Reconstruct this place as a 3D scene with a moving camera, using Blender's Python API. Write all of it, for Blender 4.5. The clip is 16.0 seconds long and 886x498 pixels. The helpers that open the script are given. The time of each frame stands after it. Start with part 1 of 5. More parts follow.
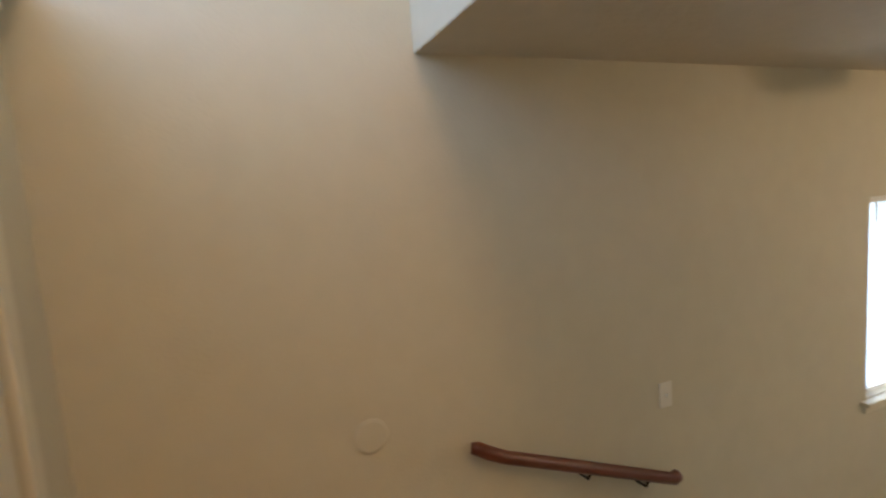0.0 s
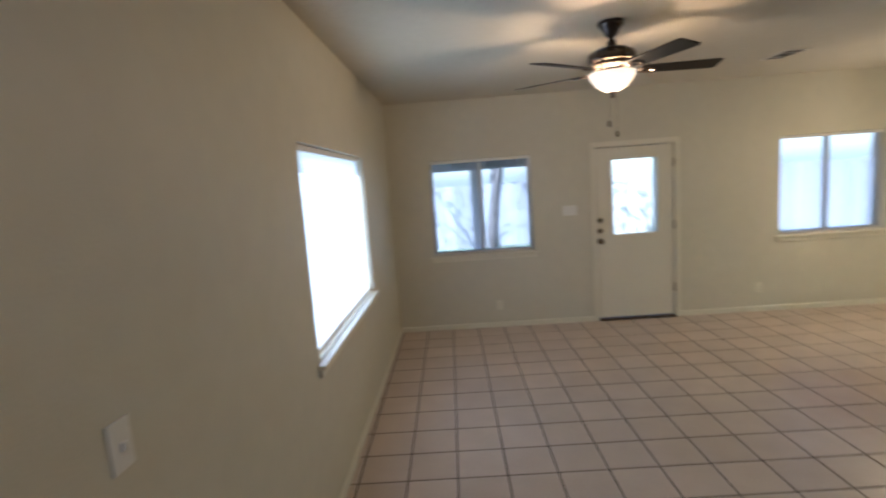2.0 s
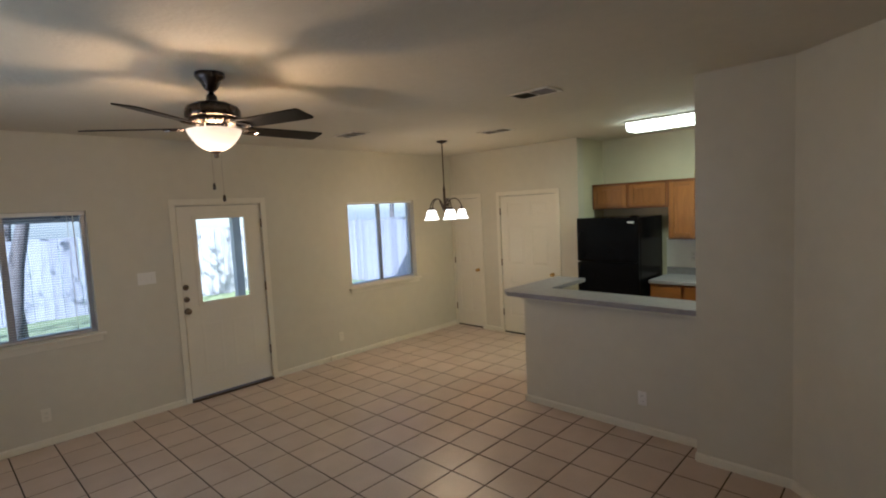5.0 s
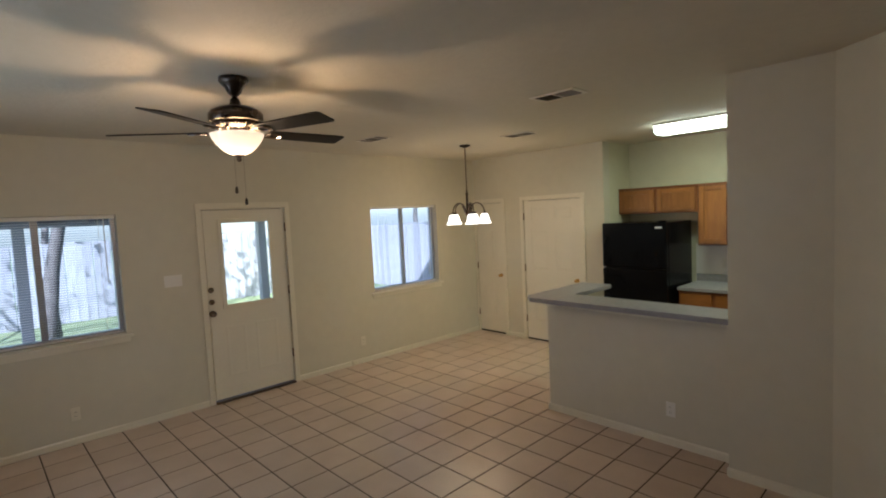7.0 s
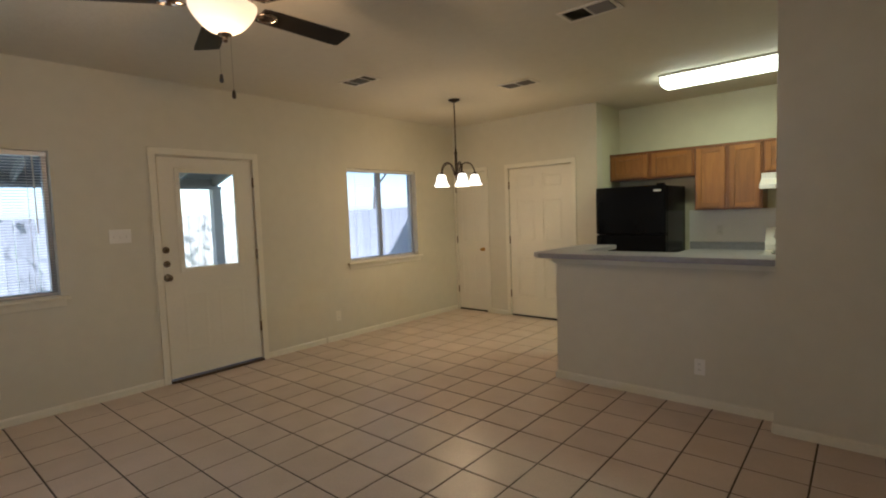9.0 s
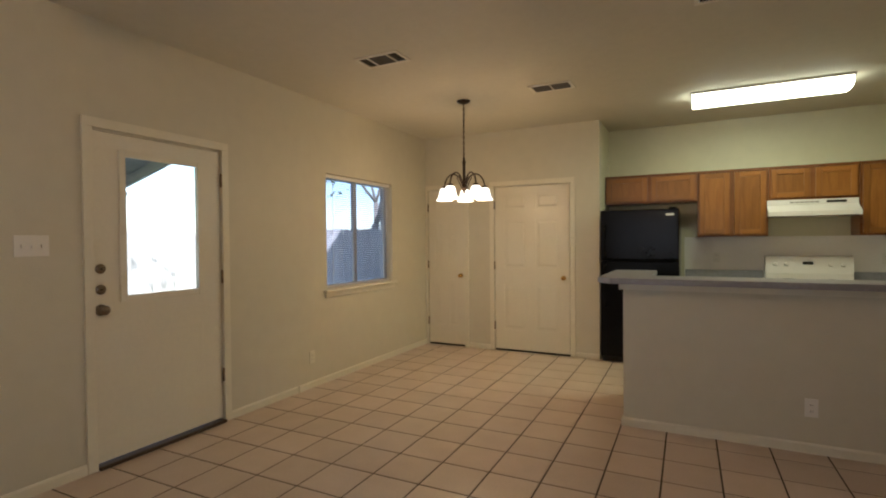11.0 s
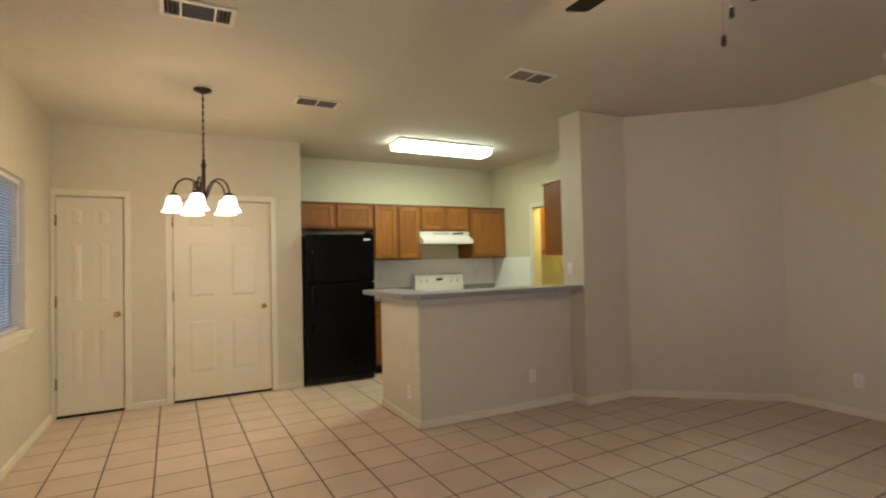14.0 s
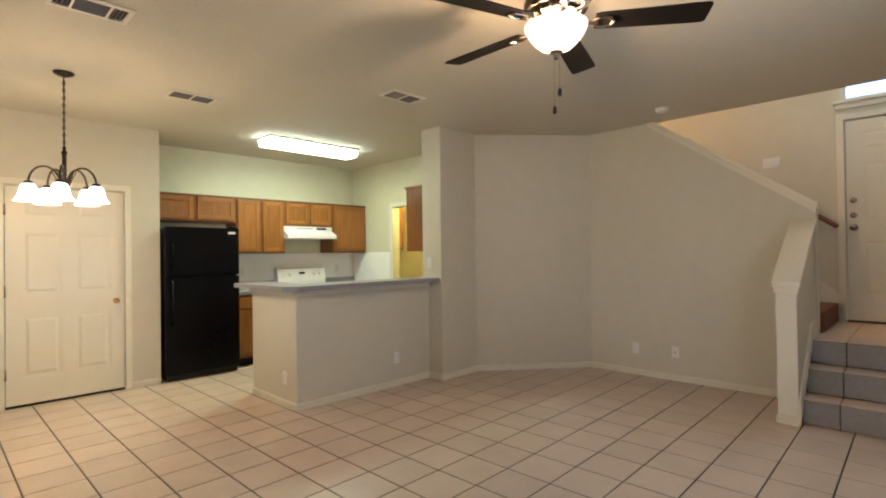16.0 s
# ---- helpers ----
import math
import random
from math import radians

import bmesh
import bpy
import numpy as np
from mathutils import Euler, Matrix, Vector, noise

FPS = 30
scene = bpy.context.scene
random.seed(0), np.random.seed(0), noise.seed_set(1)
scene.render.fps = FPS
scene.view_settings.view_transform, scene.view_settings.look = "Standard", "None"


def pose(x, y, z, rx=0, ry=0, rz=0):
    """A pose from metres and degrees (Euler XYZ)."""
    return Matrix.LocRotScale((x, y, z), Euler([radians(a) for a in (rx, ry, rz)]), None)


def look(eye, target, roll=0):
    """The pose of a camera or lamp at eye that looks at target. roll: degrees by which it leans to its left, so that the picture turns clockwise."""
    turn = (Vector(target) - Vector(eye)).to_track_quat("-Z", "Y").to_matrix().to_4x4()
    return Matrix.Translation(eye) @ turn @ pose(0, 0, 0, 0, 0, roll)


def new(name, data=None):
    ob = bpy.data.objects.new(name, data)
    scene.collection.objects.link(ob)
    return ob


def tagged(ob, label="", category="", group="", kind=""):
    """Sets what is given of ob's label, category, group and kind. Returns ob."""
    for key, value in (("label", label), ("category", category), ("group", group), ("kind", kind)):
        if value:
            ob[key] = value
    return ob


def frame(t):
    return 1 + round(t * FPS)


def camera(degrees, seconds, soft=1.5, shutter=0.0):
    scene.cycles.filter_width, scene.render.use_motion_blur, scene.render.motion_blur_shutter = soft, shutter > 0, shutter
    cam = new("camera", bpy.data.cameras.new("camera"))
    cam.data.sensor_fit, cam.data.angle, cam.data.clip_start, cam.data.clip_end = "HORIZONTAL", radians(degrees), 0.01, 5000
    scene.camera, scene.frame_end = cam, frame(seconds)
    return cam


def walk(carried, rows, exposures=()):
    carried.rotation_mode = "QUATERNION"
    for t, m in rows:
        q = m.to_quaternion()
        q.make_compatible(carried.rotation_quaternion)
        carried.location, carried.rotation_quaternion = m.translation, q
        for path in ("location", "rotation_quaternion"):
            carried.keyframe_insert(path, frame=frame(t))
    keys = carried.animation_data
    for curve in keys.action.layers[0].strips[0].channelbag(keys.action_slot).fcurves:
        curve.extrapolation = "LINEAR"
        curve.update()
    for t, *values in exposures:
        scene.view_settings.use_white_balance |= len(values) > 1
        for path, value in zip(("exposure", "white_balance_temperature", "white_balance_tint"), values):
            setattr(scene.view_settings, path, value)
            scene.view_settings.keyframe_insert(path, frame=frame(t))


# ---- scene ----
cam = camera(83.3, 16.0, soft=2.0, shutter=0.4)
PATH = [
    (0, (0.328, 0.336, 2.226), (1.071, 2.18, 2.001), -4.3),
    (0.5, (0.399, 0.59, 2.015), (1.528, 2.228, 1.804), -3.6),
    (1, (0.512, 0.799, 1.874), (2.042, 2.075, 1.707), -5.4),
    (1.5, (0.777, 0.951, 1.809), (2.635, 1.675, 1.654), -4.7),
    (2, (0.994, 1.188, 1.778), (2.975, 1.257, 1.512), -4.1),
    (2.5, (1.191, 1.334, 1.833), (3.053, 0.664, 1.541), -5.0),
    (3, (1.311, 1.322, 1.882), (3.046, 0.373, 1.581), -3.2),
    (3.5, (1.393, 1.35, 1.863), (2.893, 0.052, 1.61), -2.7),
    (4, (1.431, 1.36, 1.896), (2.811, -0.069, 1.669), -2.6),
    (6.3, (1.399, 1.278, 1.879), (2.812, -0.133, 1.769), -3.2),
    (6.5, (1.414, 1.292, 1.895), (2.839, -0.105, 1.767), -2.9),
    (7, (1.441, 1.284, 1.881), (2.896, -0.082, 1.741), -2.7),
    (7.5, (1.491, 1.246, 1.748), (2.935, -0.136, 1.676), -2.7),
    (8, (1.727, 1.302, 1.645), (3.134, -0.117, 1.555), -4.1),
    (8.2, (1.776, 1.282, 1.595), (3.165, -0.152, 1.471), -4.2),
    (10.3, (3.092, 1.251, 1.343), (4.189, -0.42, 1.298), -0.7),
    (10.5, (3.277, 1.282, 1.346), (4.326, -0.421, 1.333), -1.0),
    (11, (3.664, 1.272, 1.351), (4.568, -0.511, 1.32), -0.5),
    (11.5, (4.045, 1.184, 1.341), (4.808, -0.665, 1.322), -1.6),
    (12, (4.536, 1.184, 1.312), (4.984, -0.764, 1.278), -1.6),
    (12.5, (4.919, 1.1, 1.307), (5.084, -0.891, 1.214), -1.2),
    (13, (5.291, 0.99, 1.316), (5.202, -1.004, 1.193), -2.6),
    (13.5, (5.595, 0.945, 1.325), (5.033, -0.973, 1.246), -1.7),
    (14, (5.811, 1.094, 1.321), (4.879, -0.674, 1.376), -1.4),
    (14.5, (6.006, 1.249, 1.337), (4.894, -0.41, 1.431), -1.0),
    (15, (6.251, 1.338, 1.333), (4.856, -0.094, 1.398), -1.8),
    (15.5, (6.298, 1.393, 1.342), (4.844, 0.02, 1.375), -1.0),
    (16, (6.305, 1.381, 1.341), (4.878, -0.021, 1.359), -0.8),
]

walk(cam, [(t, look(eye, target, roll)) for t, eye, target, roll in PATH],
     exposures=[(0, 2.15, 5450, 7), (1, 2.28, 5150, 7), (1.5, 2.12, 5000, 8), (2, 1.8, 4850, 9), (2.5, 1.52, 4850, 10), (3, 1.36, 4900, 11), (3.5, 1.4, 4950, 11), (8, 1.47, 5350, 9), (10.5, 1.48, 5750, 11), (12.5, 1.45, 5900, 12), (13.5, 1.93, 5600, 11), (14.5, 2.1, 5500, 10), (16, 2.46, 5280, 9)])

# ---- world, sun, lamps ----
world = bpy.data.worlds.new("sky")
scene.world = world
world.use_nodes = True
sky = world.node_tree.nodes.new("ShaderNodeTexSky")
sky.sky_type = "NISHITA"
sky.sun_disc = False
sky.sun_elevation = radians(41)
sky.sun_rotation = radians(-45)
world.node_tree.links.new(sky.outputs[0], world.node_tree.nodes["Background"].inputs[0])
world.node_tree.nodes["Background"].inputs[1].default_value = 0.15


def lamp(name, kind, place, watts, colour, radius=0.05, target=None):
    data = bpy.data.lights.new(name, kind)
    data.energy, data.color = watts, colour
    ob = new(name, data)
    ob.matrix_world = look(place, target) if target else Matrix.Translation(place)
    if kind == "POINT":
        data.shadow_soft_size = radius
    return ob


sun = lamp("sun", "SUN", (0, 0, 30), 5.0, (1.0, 0.95, 0.88), target=(13.0, -13.0, 30 - 16.0))
sun.data.angle = radians(0.6)
FAN = (4.292, 0.155)
CHAN = (5.65, -3.106)
WARM = (1.0, 0.62, 0.27)
lamp("fan_bulb", "POINT", (*FAN, 2.312), 8.8, (1.0, 0.60, 0.29), 0.02)
for name, place, target, watts, w, h in (("north_window_sky", (4.35, 2.038, 1.46), (4.35, 0, 1.46), 3.2, 1.62, 1.05),
                                         ("transom_sky", (-0.305, 1.33, 3.60), (2, 1.33, 3.60), 4.2, 1.0, 1.4)):
    sky_lamp = lamp(name, "AREA", place, watts, (0.86, 0.93, 1.0), target=target).data
    sky_lamp.shape, sky_lamp.size, sky_lamp.size_y = "RECTANGLE", w, h
lamp("tube_light", "AREA", (3.10, -4.005, 2.580), 5.5, (0.96, 1.0, 0.60), target=(3.10, -4.005, 0)).data.size = 1.15
bpy.data.lights["tube_light"].shape = "RECTANGLE"
bpy.data.lights["tube_light"].size_y = 0.24
lamp("stairwell_bulb", "POINT", (0.40, -1.9, 4.85), 34, (1.0, 0.56, 0.24), 0.5)
lamp("laundry_bulb", "POINT", (0.9, -3.9, 2.3), 15, (1.0, 0.74, 0.20), 0.06)
for k in range(5):
    a = radians(72 * k + 3)
    lamp("chandelier_bulb", "POINT", (CHAN[0] + 0.205 * math.cos(a), CHAN[1] + 0.205 * math.sin(a), 1.79), 1.2, WARM, 0.03)


# ---- materials ----
def material(name, colour, rough=0.5, metal=0.0, vary=0.08, scale=3.0, fine=60.0, bump=0.1, bump_scale=120.0, second=None, spec=0.5, random_tone=0.0, coat=0.0):
    m = bpy.data.materials.new(name)
    m.use_nodes = True
    nt = m.node_tree
    n, l = nt.nodes, nt.links
    b = n["Principled BSDF"]
    b.inputs["Roughness"].default_value = rough
    b.inputs["Metallic"].default_value = metal
    b.inputs["Specular IOR Level"].default_value = spec
    b.inputs["Coat Weight"].default_value = coat
    b.inputs["Coat Roughness"].default_value = 0.15
    co = n.new("ShaderNodeTexCoord")
    big = n.new("ShaderNodeTexNoise")
    big.inputs["Scale"].default_value = scale
    big.inputs["Detail"].default_value = 4
    small = n.new("ShaderNodeTexNoise")
    small.inputs["Scale"].default_value = fine
    small.inputs["Detail"].default_value = 3
    where = n.new("ShaderNodeNewGeometry").outputs["Position"] if random_tone else co.outputs["Object"]
    for t in (big, small):
        l.new(where, t.inputs["Vector"])
    add = n.new("ShaderNodeMath")
    add.operation = "ADD"
    l.new(big.outputs["Fac"], add.inputs[0])
    l.new(small.outputs["Fac"], add.inputs[1])
    ramp = n.new("ShaderNodeMapRange")
    ramp.inputs["From Min"].default_value, ramp.inputs["From Max"].default_value = 0.7, 1.3
    l.new(add.outputs[0], ramp.inputs["Value"])
    mix = n.new("ShaderNodeMix")
    mix.data_type = "RGBA"
    c2 = second or tuple(c * (1 - 2 * vary) for c in colour)
    mix.inputs["A"].default_value = (*colour, 1)
    mix.inputs["B"].default_value = (*c2, 1)
    l.new(ramp.outputs["Result"], mix.inputs["Factor"])
    out = mix.outputs["Result"]
    if random_tone:
        info = n.new("ShaderNodeObjectInfo")
        rr = n.new("ShaderNodeMapRange")
        rr.inputs["To Min"].default_value, rr.inputs["To Max"].default_value = 1 - random_tone, 1 + random_tone
        l.new(info.outputs["Random"], rr.inputs["Value"])
        hsv = n.new("ShaderNodeHueSaturation")
        l.new(rr.outputs["Result"], hsv.inputs["Value"])
        l.new(out, hsv.inputs["Color"])
        out = hsv.outputs["Color"]
    l.new(out, b.inputs["Base Color"])
    if bump:
        bn = n.new("ShaderNodeTexNoise")
        bn.inputs["Scale"].default_value = bump_scale
        bn.inputs["Detail"].default_value = 3
        l.new(co.outputs["Object"], bn.inputs["Vector"])
        bp = n.new("ShaderNodeBump")
        bp.inputs["Strength"].default_value = bump
        bp.inputs["Distance"].default_value = 0.004
        l.new(bn.outputs["Fac"], bp.inputs["Height"])
        l.new(bp.outputs["Normal"], b.inputs["Normal"])
    rv = n.new("ShaderNodeMapRange")
    rv.inputs["To Min"].default_value, rv.inputs["To Max"].default_value = max(0.02, rough - 0.06), min(1, rough + 0.06)
    l.new(big.outputs["Fac"], rv.inputs["Value"])
    l.new(rv.outputs["Result"], b.inputs["Roughness"])
    return m


def wood_material(name, light, dark, axis="Z", rough=0.35, scale=1.0, spec=0.5):
    m = bpy.data.materials.new(name)
    m.use_nodes = True
    n, l = m.node_tree.nodes, m.node_tree.links
    b = n["Principled BSDF"]
    co = n.new("ShaderNodeTexCoord")
    mp = n.new("ShaderNodeMapping")
    s = [14 * scale] * 3
    s["XYZ".index(axis)] = 1.2 * scale
    mp.inputs["Scale"].default_value = s
    l.new(co.outputs["Object"], mp.inputs["Vector"])
    g = n.new("ShaderNodeTexNoise")
    g.inputs["Scale"].default_value, g.inputs["Detail"].default_value, g.inputs["Distortion"].default_value = 2.2, 6, 0.8
    l.new(mp.outputs["Vector"], g.inputs["Vector"])
    fine = n.new("ShaderNodeTexNoise")
    fine.inputs["Scale"].default_value, fine.inputs["Detail"].default_value = 14, 3
    l.new(mp.outputs["Vector"], fine.inputs["Vector"])
    ad = n.new("ShaderNodeMath")
    ad.operation = "MULTIPLY_ADD"
    l.new(fine.outputs["Fac"], ad.inputs[0])
    ad.inputs[1].default_value = 0.4
    l.new(g.outputs["Fac"], ad.inputs[2])
    r = n.new("ShaderNodeMapRange")
    r.inputs["From Min"].default_value, r.inputs["From Max"].default_value = 0.45, 0.95
    l.new(ad.outputs[0], r.inputs["Value"])
    mix = n.new("ShaderNodeMix")
    mix.data_type = "RGBA"
    mix.inputs["A"].default_value, mix.inputs["B"].default_value = (*light, 1), (*dark, 1)
    l.new(r.outputs["Result"], mix.inputs["Factor"])
    info = n.new("ShaderNodeObjectInfo")
    rr = n.new("ShaderNodeMapRange")
    rr.inputs["To Min"].default_value, rr.inputs["To Max"].default_value = 0.82, 1.15
    l.new(info.outputs["Random"], rr.inputs["Value"])
    hsv = n.new("ShaderNodeHueSaturation")
    l.new(rr.outputs["Result"], hsv.inputs["Value"])
    l.new(mix.outputs["Result"], hsv.inputs["Color"])
    l.new(hsv.outputs["Color"], b.inputs["Base Color"])
    b.inputs["Roughness"].default_value = rough
    b.inputs["Specular IOR Level"].default_value = spec
    bp = n.new("ShaderNodeBump")
    bp.inputs["Strength"].default_value, bp.inputs["Distance"].default_value = 0.12, 0.002
    l.new(ad.outputs[0], bp.inputs["Height"])
    l.new(bp.outputs["Normal"], b.inputs["Normal"])
    return m


def glowing(name, colour, strength, base=(0.8, 0.78, 0.72)):
    m = bpy.data.materials.new(name)
    m.use_nodes = True
    b = m.node_tree.nodes["Principled BSDF"]
    b.inputs["Base Color"].default_value = (*base, 1)
    b.inputs["Roughness"].default_value = 0.3
    b.inputs["Emission Color"].default_value = (*colour, 1)
    b.inputs["Emission Strength"].default_value = strength
    return m


def glass_material(name, tint=(0.93, 0.96, 0.97), gloss=0.06):
    m = bpy.data.materials.new(name)
    m.use_nodes = True
    n, l = m.node_tree.nodes, m.node_tree.links
    n.remove(n["Principled BSDF"])
    tr = n.new("ShaderNodeBsdfTransparent")
    tr.inputs[0].default_value = (*tint, 1)
    gl = n.new("ShaderNodeBsdfGlossy")
    gl.inputs["Roughness"].default_value = 0.02
    lw = n.new("ShaderNodeLayerWeight")
    lw.inputs[0].default_value = 0.5
    pw = n.new("ShaderNodeMath")
    pw.operation = "POWER"
    pw.inputs[1].default_value = 4.0
    l.new(lw.outputs["Facing"], pw.inputs[0])
    fr = n.new("ShaderNodeMath")
    fr.operation = "MULTIPLY_ADD"
    fr.inputs[1].default_value, fr.inputs[2].default_value = 0.7, 0.02
    l.new(pw.outputs[0], fr.inputs[0])
    mx = n.new("ShaderNodeMixShader")
    l.new(fr.outputs[0], mx.inputs[0])
    l.new(tr.outputs[0], mx.inputs[1])
    l.new(gl.outputs[0], mx.inputs[2])
    l.new(mx.outputs[0], n["Material Output"].inputs[0])
    return m


def slat_material(name, colour, through_light):
    m = bpy.data.materials.new(name)
    m.use_nodes = True
    n, l = m.node_tree.nodes, m.node_tree.links
    b = n["Principled BSDF"]
    b.inputs["Base Color"].default_value = (*colour, 1)
    b.inputs["Roughness"].default_value = 0.45
    tl = n.new("ShaderNodeBsdfTranslucent")
    tl.inputs[0].default_value = (*colour, 1)
    mx = n.new("ShaderNodeMixShader")
    mx.inputs[0].default_value = through_light
    l.new(b.outputs[0], mx.inputs[1])
    l.new(tl.outputs[0], mx.inputs[2])
    l.new(mx.outputs[0], n["Material Output"].inputs[0])
    return m


PAINT = material("beige_wall_paint", (0.593, 0.558, 0.440), 0.55, vary=0.03, scale=0.8, fine=9, bump=0.22, bump_scale=95)
# Wall beige with the fluorescent light's yellow-green cast put into the colour.
KTINT = material("kitchen_wall_tube_tint", (0.60, 0.57, 0.40), 0.55, vary=0.03, scale=0.8, fine=9, bump=0.22, bump_scale=95)
CEIL = material("beige_ceiling_texture", (0.596, 0.555, 0.447), 0.75, vary=0.03, scale=0.7, fine=14, bump=0.7, bump_scale=38)
TRIM = material("cream_trim_paint", (0.71, 0.67, 0.54), 0.345, vary=0.03, scale=2, fine=30, bump=0.05)
DOORPAINT = material("cream_door_paint", (0.70, 0.66, 0.54), 0.34, vary=0.025, scale=2, fine=40, bump=0.06, bump_scale=200)
TILE = material("beige_ceramic_tile", (0.59, 0.475, 0.38), 0.335, vary=0.07, scale=4, fine=90, bump=0.0, bump_scale=22, second=(0.50, 0.395, 0.31), random_tone=0.06)
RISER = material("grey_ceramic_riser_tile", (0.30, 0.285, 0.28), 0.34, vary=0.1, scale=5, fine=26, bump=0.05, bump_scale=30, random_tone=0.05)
GROUT = material("dark_brown_grout", (0.055, 0.036, 0.026), 0.9, vary=0.15, scale=6, fine=90, bump=0.3)
OAK = wood_material("honey_oak", (0.30, 0.122, 0.024), (0.20, 0.074, 0.013), "Z", 0.33)
# The doors' oak darkened: shade in the reveals and edges put into the colour.
OAKSHADE = wood_material("shaded_oak_frame", (0.22, 0.08, 0.018), (0.13, 0.042, 0.009), "Z", 0.35)
OAKX = wood_material("honey_oak_across", (0.30, 0.122, 0.024), (0.20, 0.074, 0.013), "X", 0.33)
REDWOOD = wood_material("red_brown_handrail_wood", (0.16, 0.045, 0.02), (0.09, 0.022, 0.010), "X", 0.3)
FANWOOD = wood_material("dark_fan_blade_wood", (0.008, 0.006, 0.005), (0.004, 0.003, 0.003), "X", 0.5, spec=0.16)
BLACK = material("black_textured_enamel", (0.004, 0.004, 0.005), 0.20, vary=0.1, bump=0.05, bump_scale=420, spec=0.13)
GASKET = material("black_rubber", (0.006, 0.006, 0.006), 0.7, bump=0.0)
WHITE_EN = material("white_enamel", (0.68, 0.64, 0.60), 0.20, vary=0.02, bump=0.0)
PLASTIC = material("white_plastic", (0.76, 0.74, 0.68), 0.35, vary=0.02, bump=0.0)
LAMINATE = material("grey_laminate", (0.29, 0.28, 0.295), 0.38, vary=0.12, scale=30, fine=260, bump=0.03, second=(0.22, 0.21, 0.22))
SPLASH = material("white_backsplash", (0.84, 0.82, 0.77), 0.35, vary=0.03, bump=0.03)
BRONZE = material("dark_bronze", (0.055, 0.038, 0.028), 0.32, 0.9, vary=0.15, scale=20, bump=0.05)
PEWTER = material("brushed_pewter", (0.30, 0.25, 0.21), 0.24, 1.0, vary=0.1, scale=30, bump=0.04)
DARKMETAL = material("dark_pewter_housing", (0.10, 0.085, 0.075), 0.28, 1.0, vary=0.1, scale=20, bump=0.05)
BRASS = material("polished_brass", (0.75, 0.48, 0.16), 0.2, 1.0, vary=0.08, scale=40, bump=0.0)
HINGE = material("tarnished_hinge_brass", (0.22, 0.16, 0.10), 0.4, 1.0, vary=0.2, scale=60, bump=0.05)
ALU = material("mill_aluminium_frame", (0.42, 0.42, 0.43), 0.38, 0.85, vary=0.06, scale=20, bump=0.03)
VENTPAINT = material("white_vent_enamel", (0.70, 0.66, 0.57), 0.4, vary=0.04, bump=0.0)
# Vent enamel darkened: shade between louvres and in hood slots put into the colour.
LOUVRE = material("shaded_vent_louvre", (0.20, 0.18, 0.15), 0.5, vary=0.1, bump=0.0)
DARK = material("near_black_fill", (0.02, 0.018, 0.015), 0.9, bump=0.0)
SCREEN = material("black_display_glass", (0.015, 0.015, 0.015), 0.1, bump=0.0)
CARPET = material("brown_stair_carpet", (0.17, 0.075, 0.035), 0.95, vary=0.2, scale=30, fine=300, bump=0.8, bump_scale=400)
THRESH = material("dark_bronze_threshold", (0.07, 0.045, 0.028), 0.55, 0.3, bump=0.05)
BOWLGLASS = glowing("lit_amber_bowl_glass", (1.0, 0.84, 0.62), 0.15)
bn, bl = BOWLGLASS.node_tree.nodes, BOWLGLASS.node_tree.links
frost = bn.new("ShaderNodeBsdfTranslucent")
frost.inputs[0].default_value = (1.0, 0.92, 0.80, 1)
blend = bn.new("ShaderNodeMixShader")
blend.inputs[0].default_value = 0.03
bl.new(bn["Principled BSDF"].outputs[0], blend.inputs[1])
bl.new(frost.outputs[0], blend.inputs[2])
bl.new(blend.outputs[0], bn["Material Output"].inputs[0])
SHADEGLASS = glowing("lit_white_shade_glass", (1.0, 0.88, 0.70), 1.0)
DIFFUSER = glowing("lit_ribbed_diffuser", (1.0, 1.0, 0.72), 2.6)
# Bluish grey tint dims the bright yard view; the dimming is put into the colour.
GLASS = glass_material("window_glass", (0.76, 0.79, 0.87))
DOORGLASS = glass_material("door_glass", (0.97, 0.98, 0.98))
SLAT = slat_material("white_blind_slat", (0.80, 0.82, 0.84), 0.4)
SLAT_SHUT = slat_material("white_closed_blind_slat", (0.86, 0.87, 0.88), 0.55)
GRASS = material("lawn_green", (0.25, 0.31, 0.14), 0.9, vary=0.25, scale=1.5, fine=60, bump=0.8, bump_scale=60, second=(0.27, 0.29, 0.14))
CONCRETE = material("patio_concrete", (0.36, 0.34, 0.31), 0.85, vary=0.12, scale=2, fine=50, bump=0.2)
FENCEWOOD = wood_material("weathered_cedar", (0.55, 0.53, 0.52), (0.33, 0.31, 0.30), "Z", 0.85)
POSTPAINT = material("grey_post_paint", (0.46, 0.45, 0.45), 0.6, vary=0.1, bump=0.1)
ROOFDARK = material("weathered_patio_roof_wood", (0.40, 0.40, 0.41), 0.8, vary=0.15, scale=4, bump=0.2)
BARK = material("grey_brown_bark", (0.24, 0.21, 0.18), 0.95, vary=0.25, scale=6, fine=40, bump=1.0, bump_scale=25)
LEAF = slat_material("olive_leaf", (0.11, 0.135, 0.06), 0.5)


# ---- building helpers ----
WHERE = {}


def thing(name, place, label, category, group="", kind=""):
    ob = new(name)
    ob.location = place
    ob.empty_display_size = 0.1
    WHERE[ob.name] = Vector(place)
    return tagged(ob, label, category, group, kind)


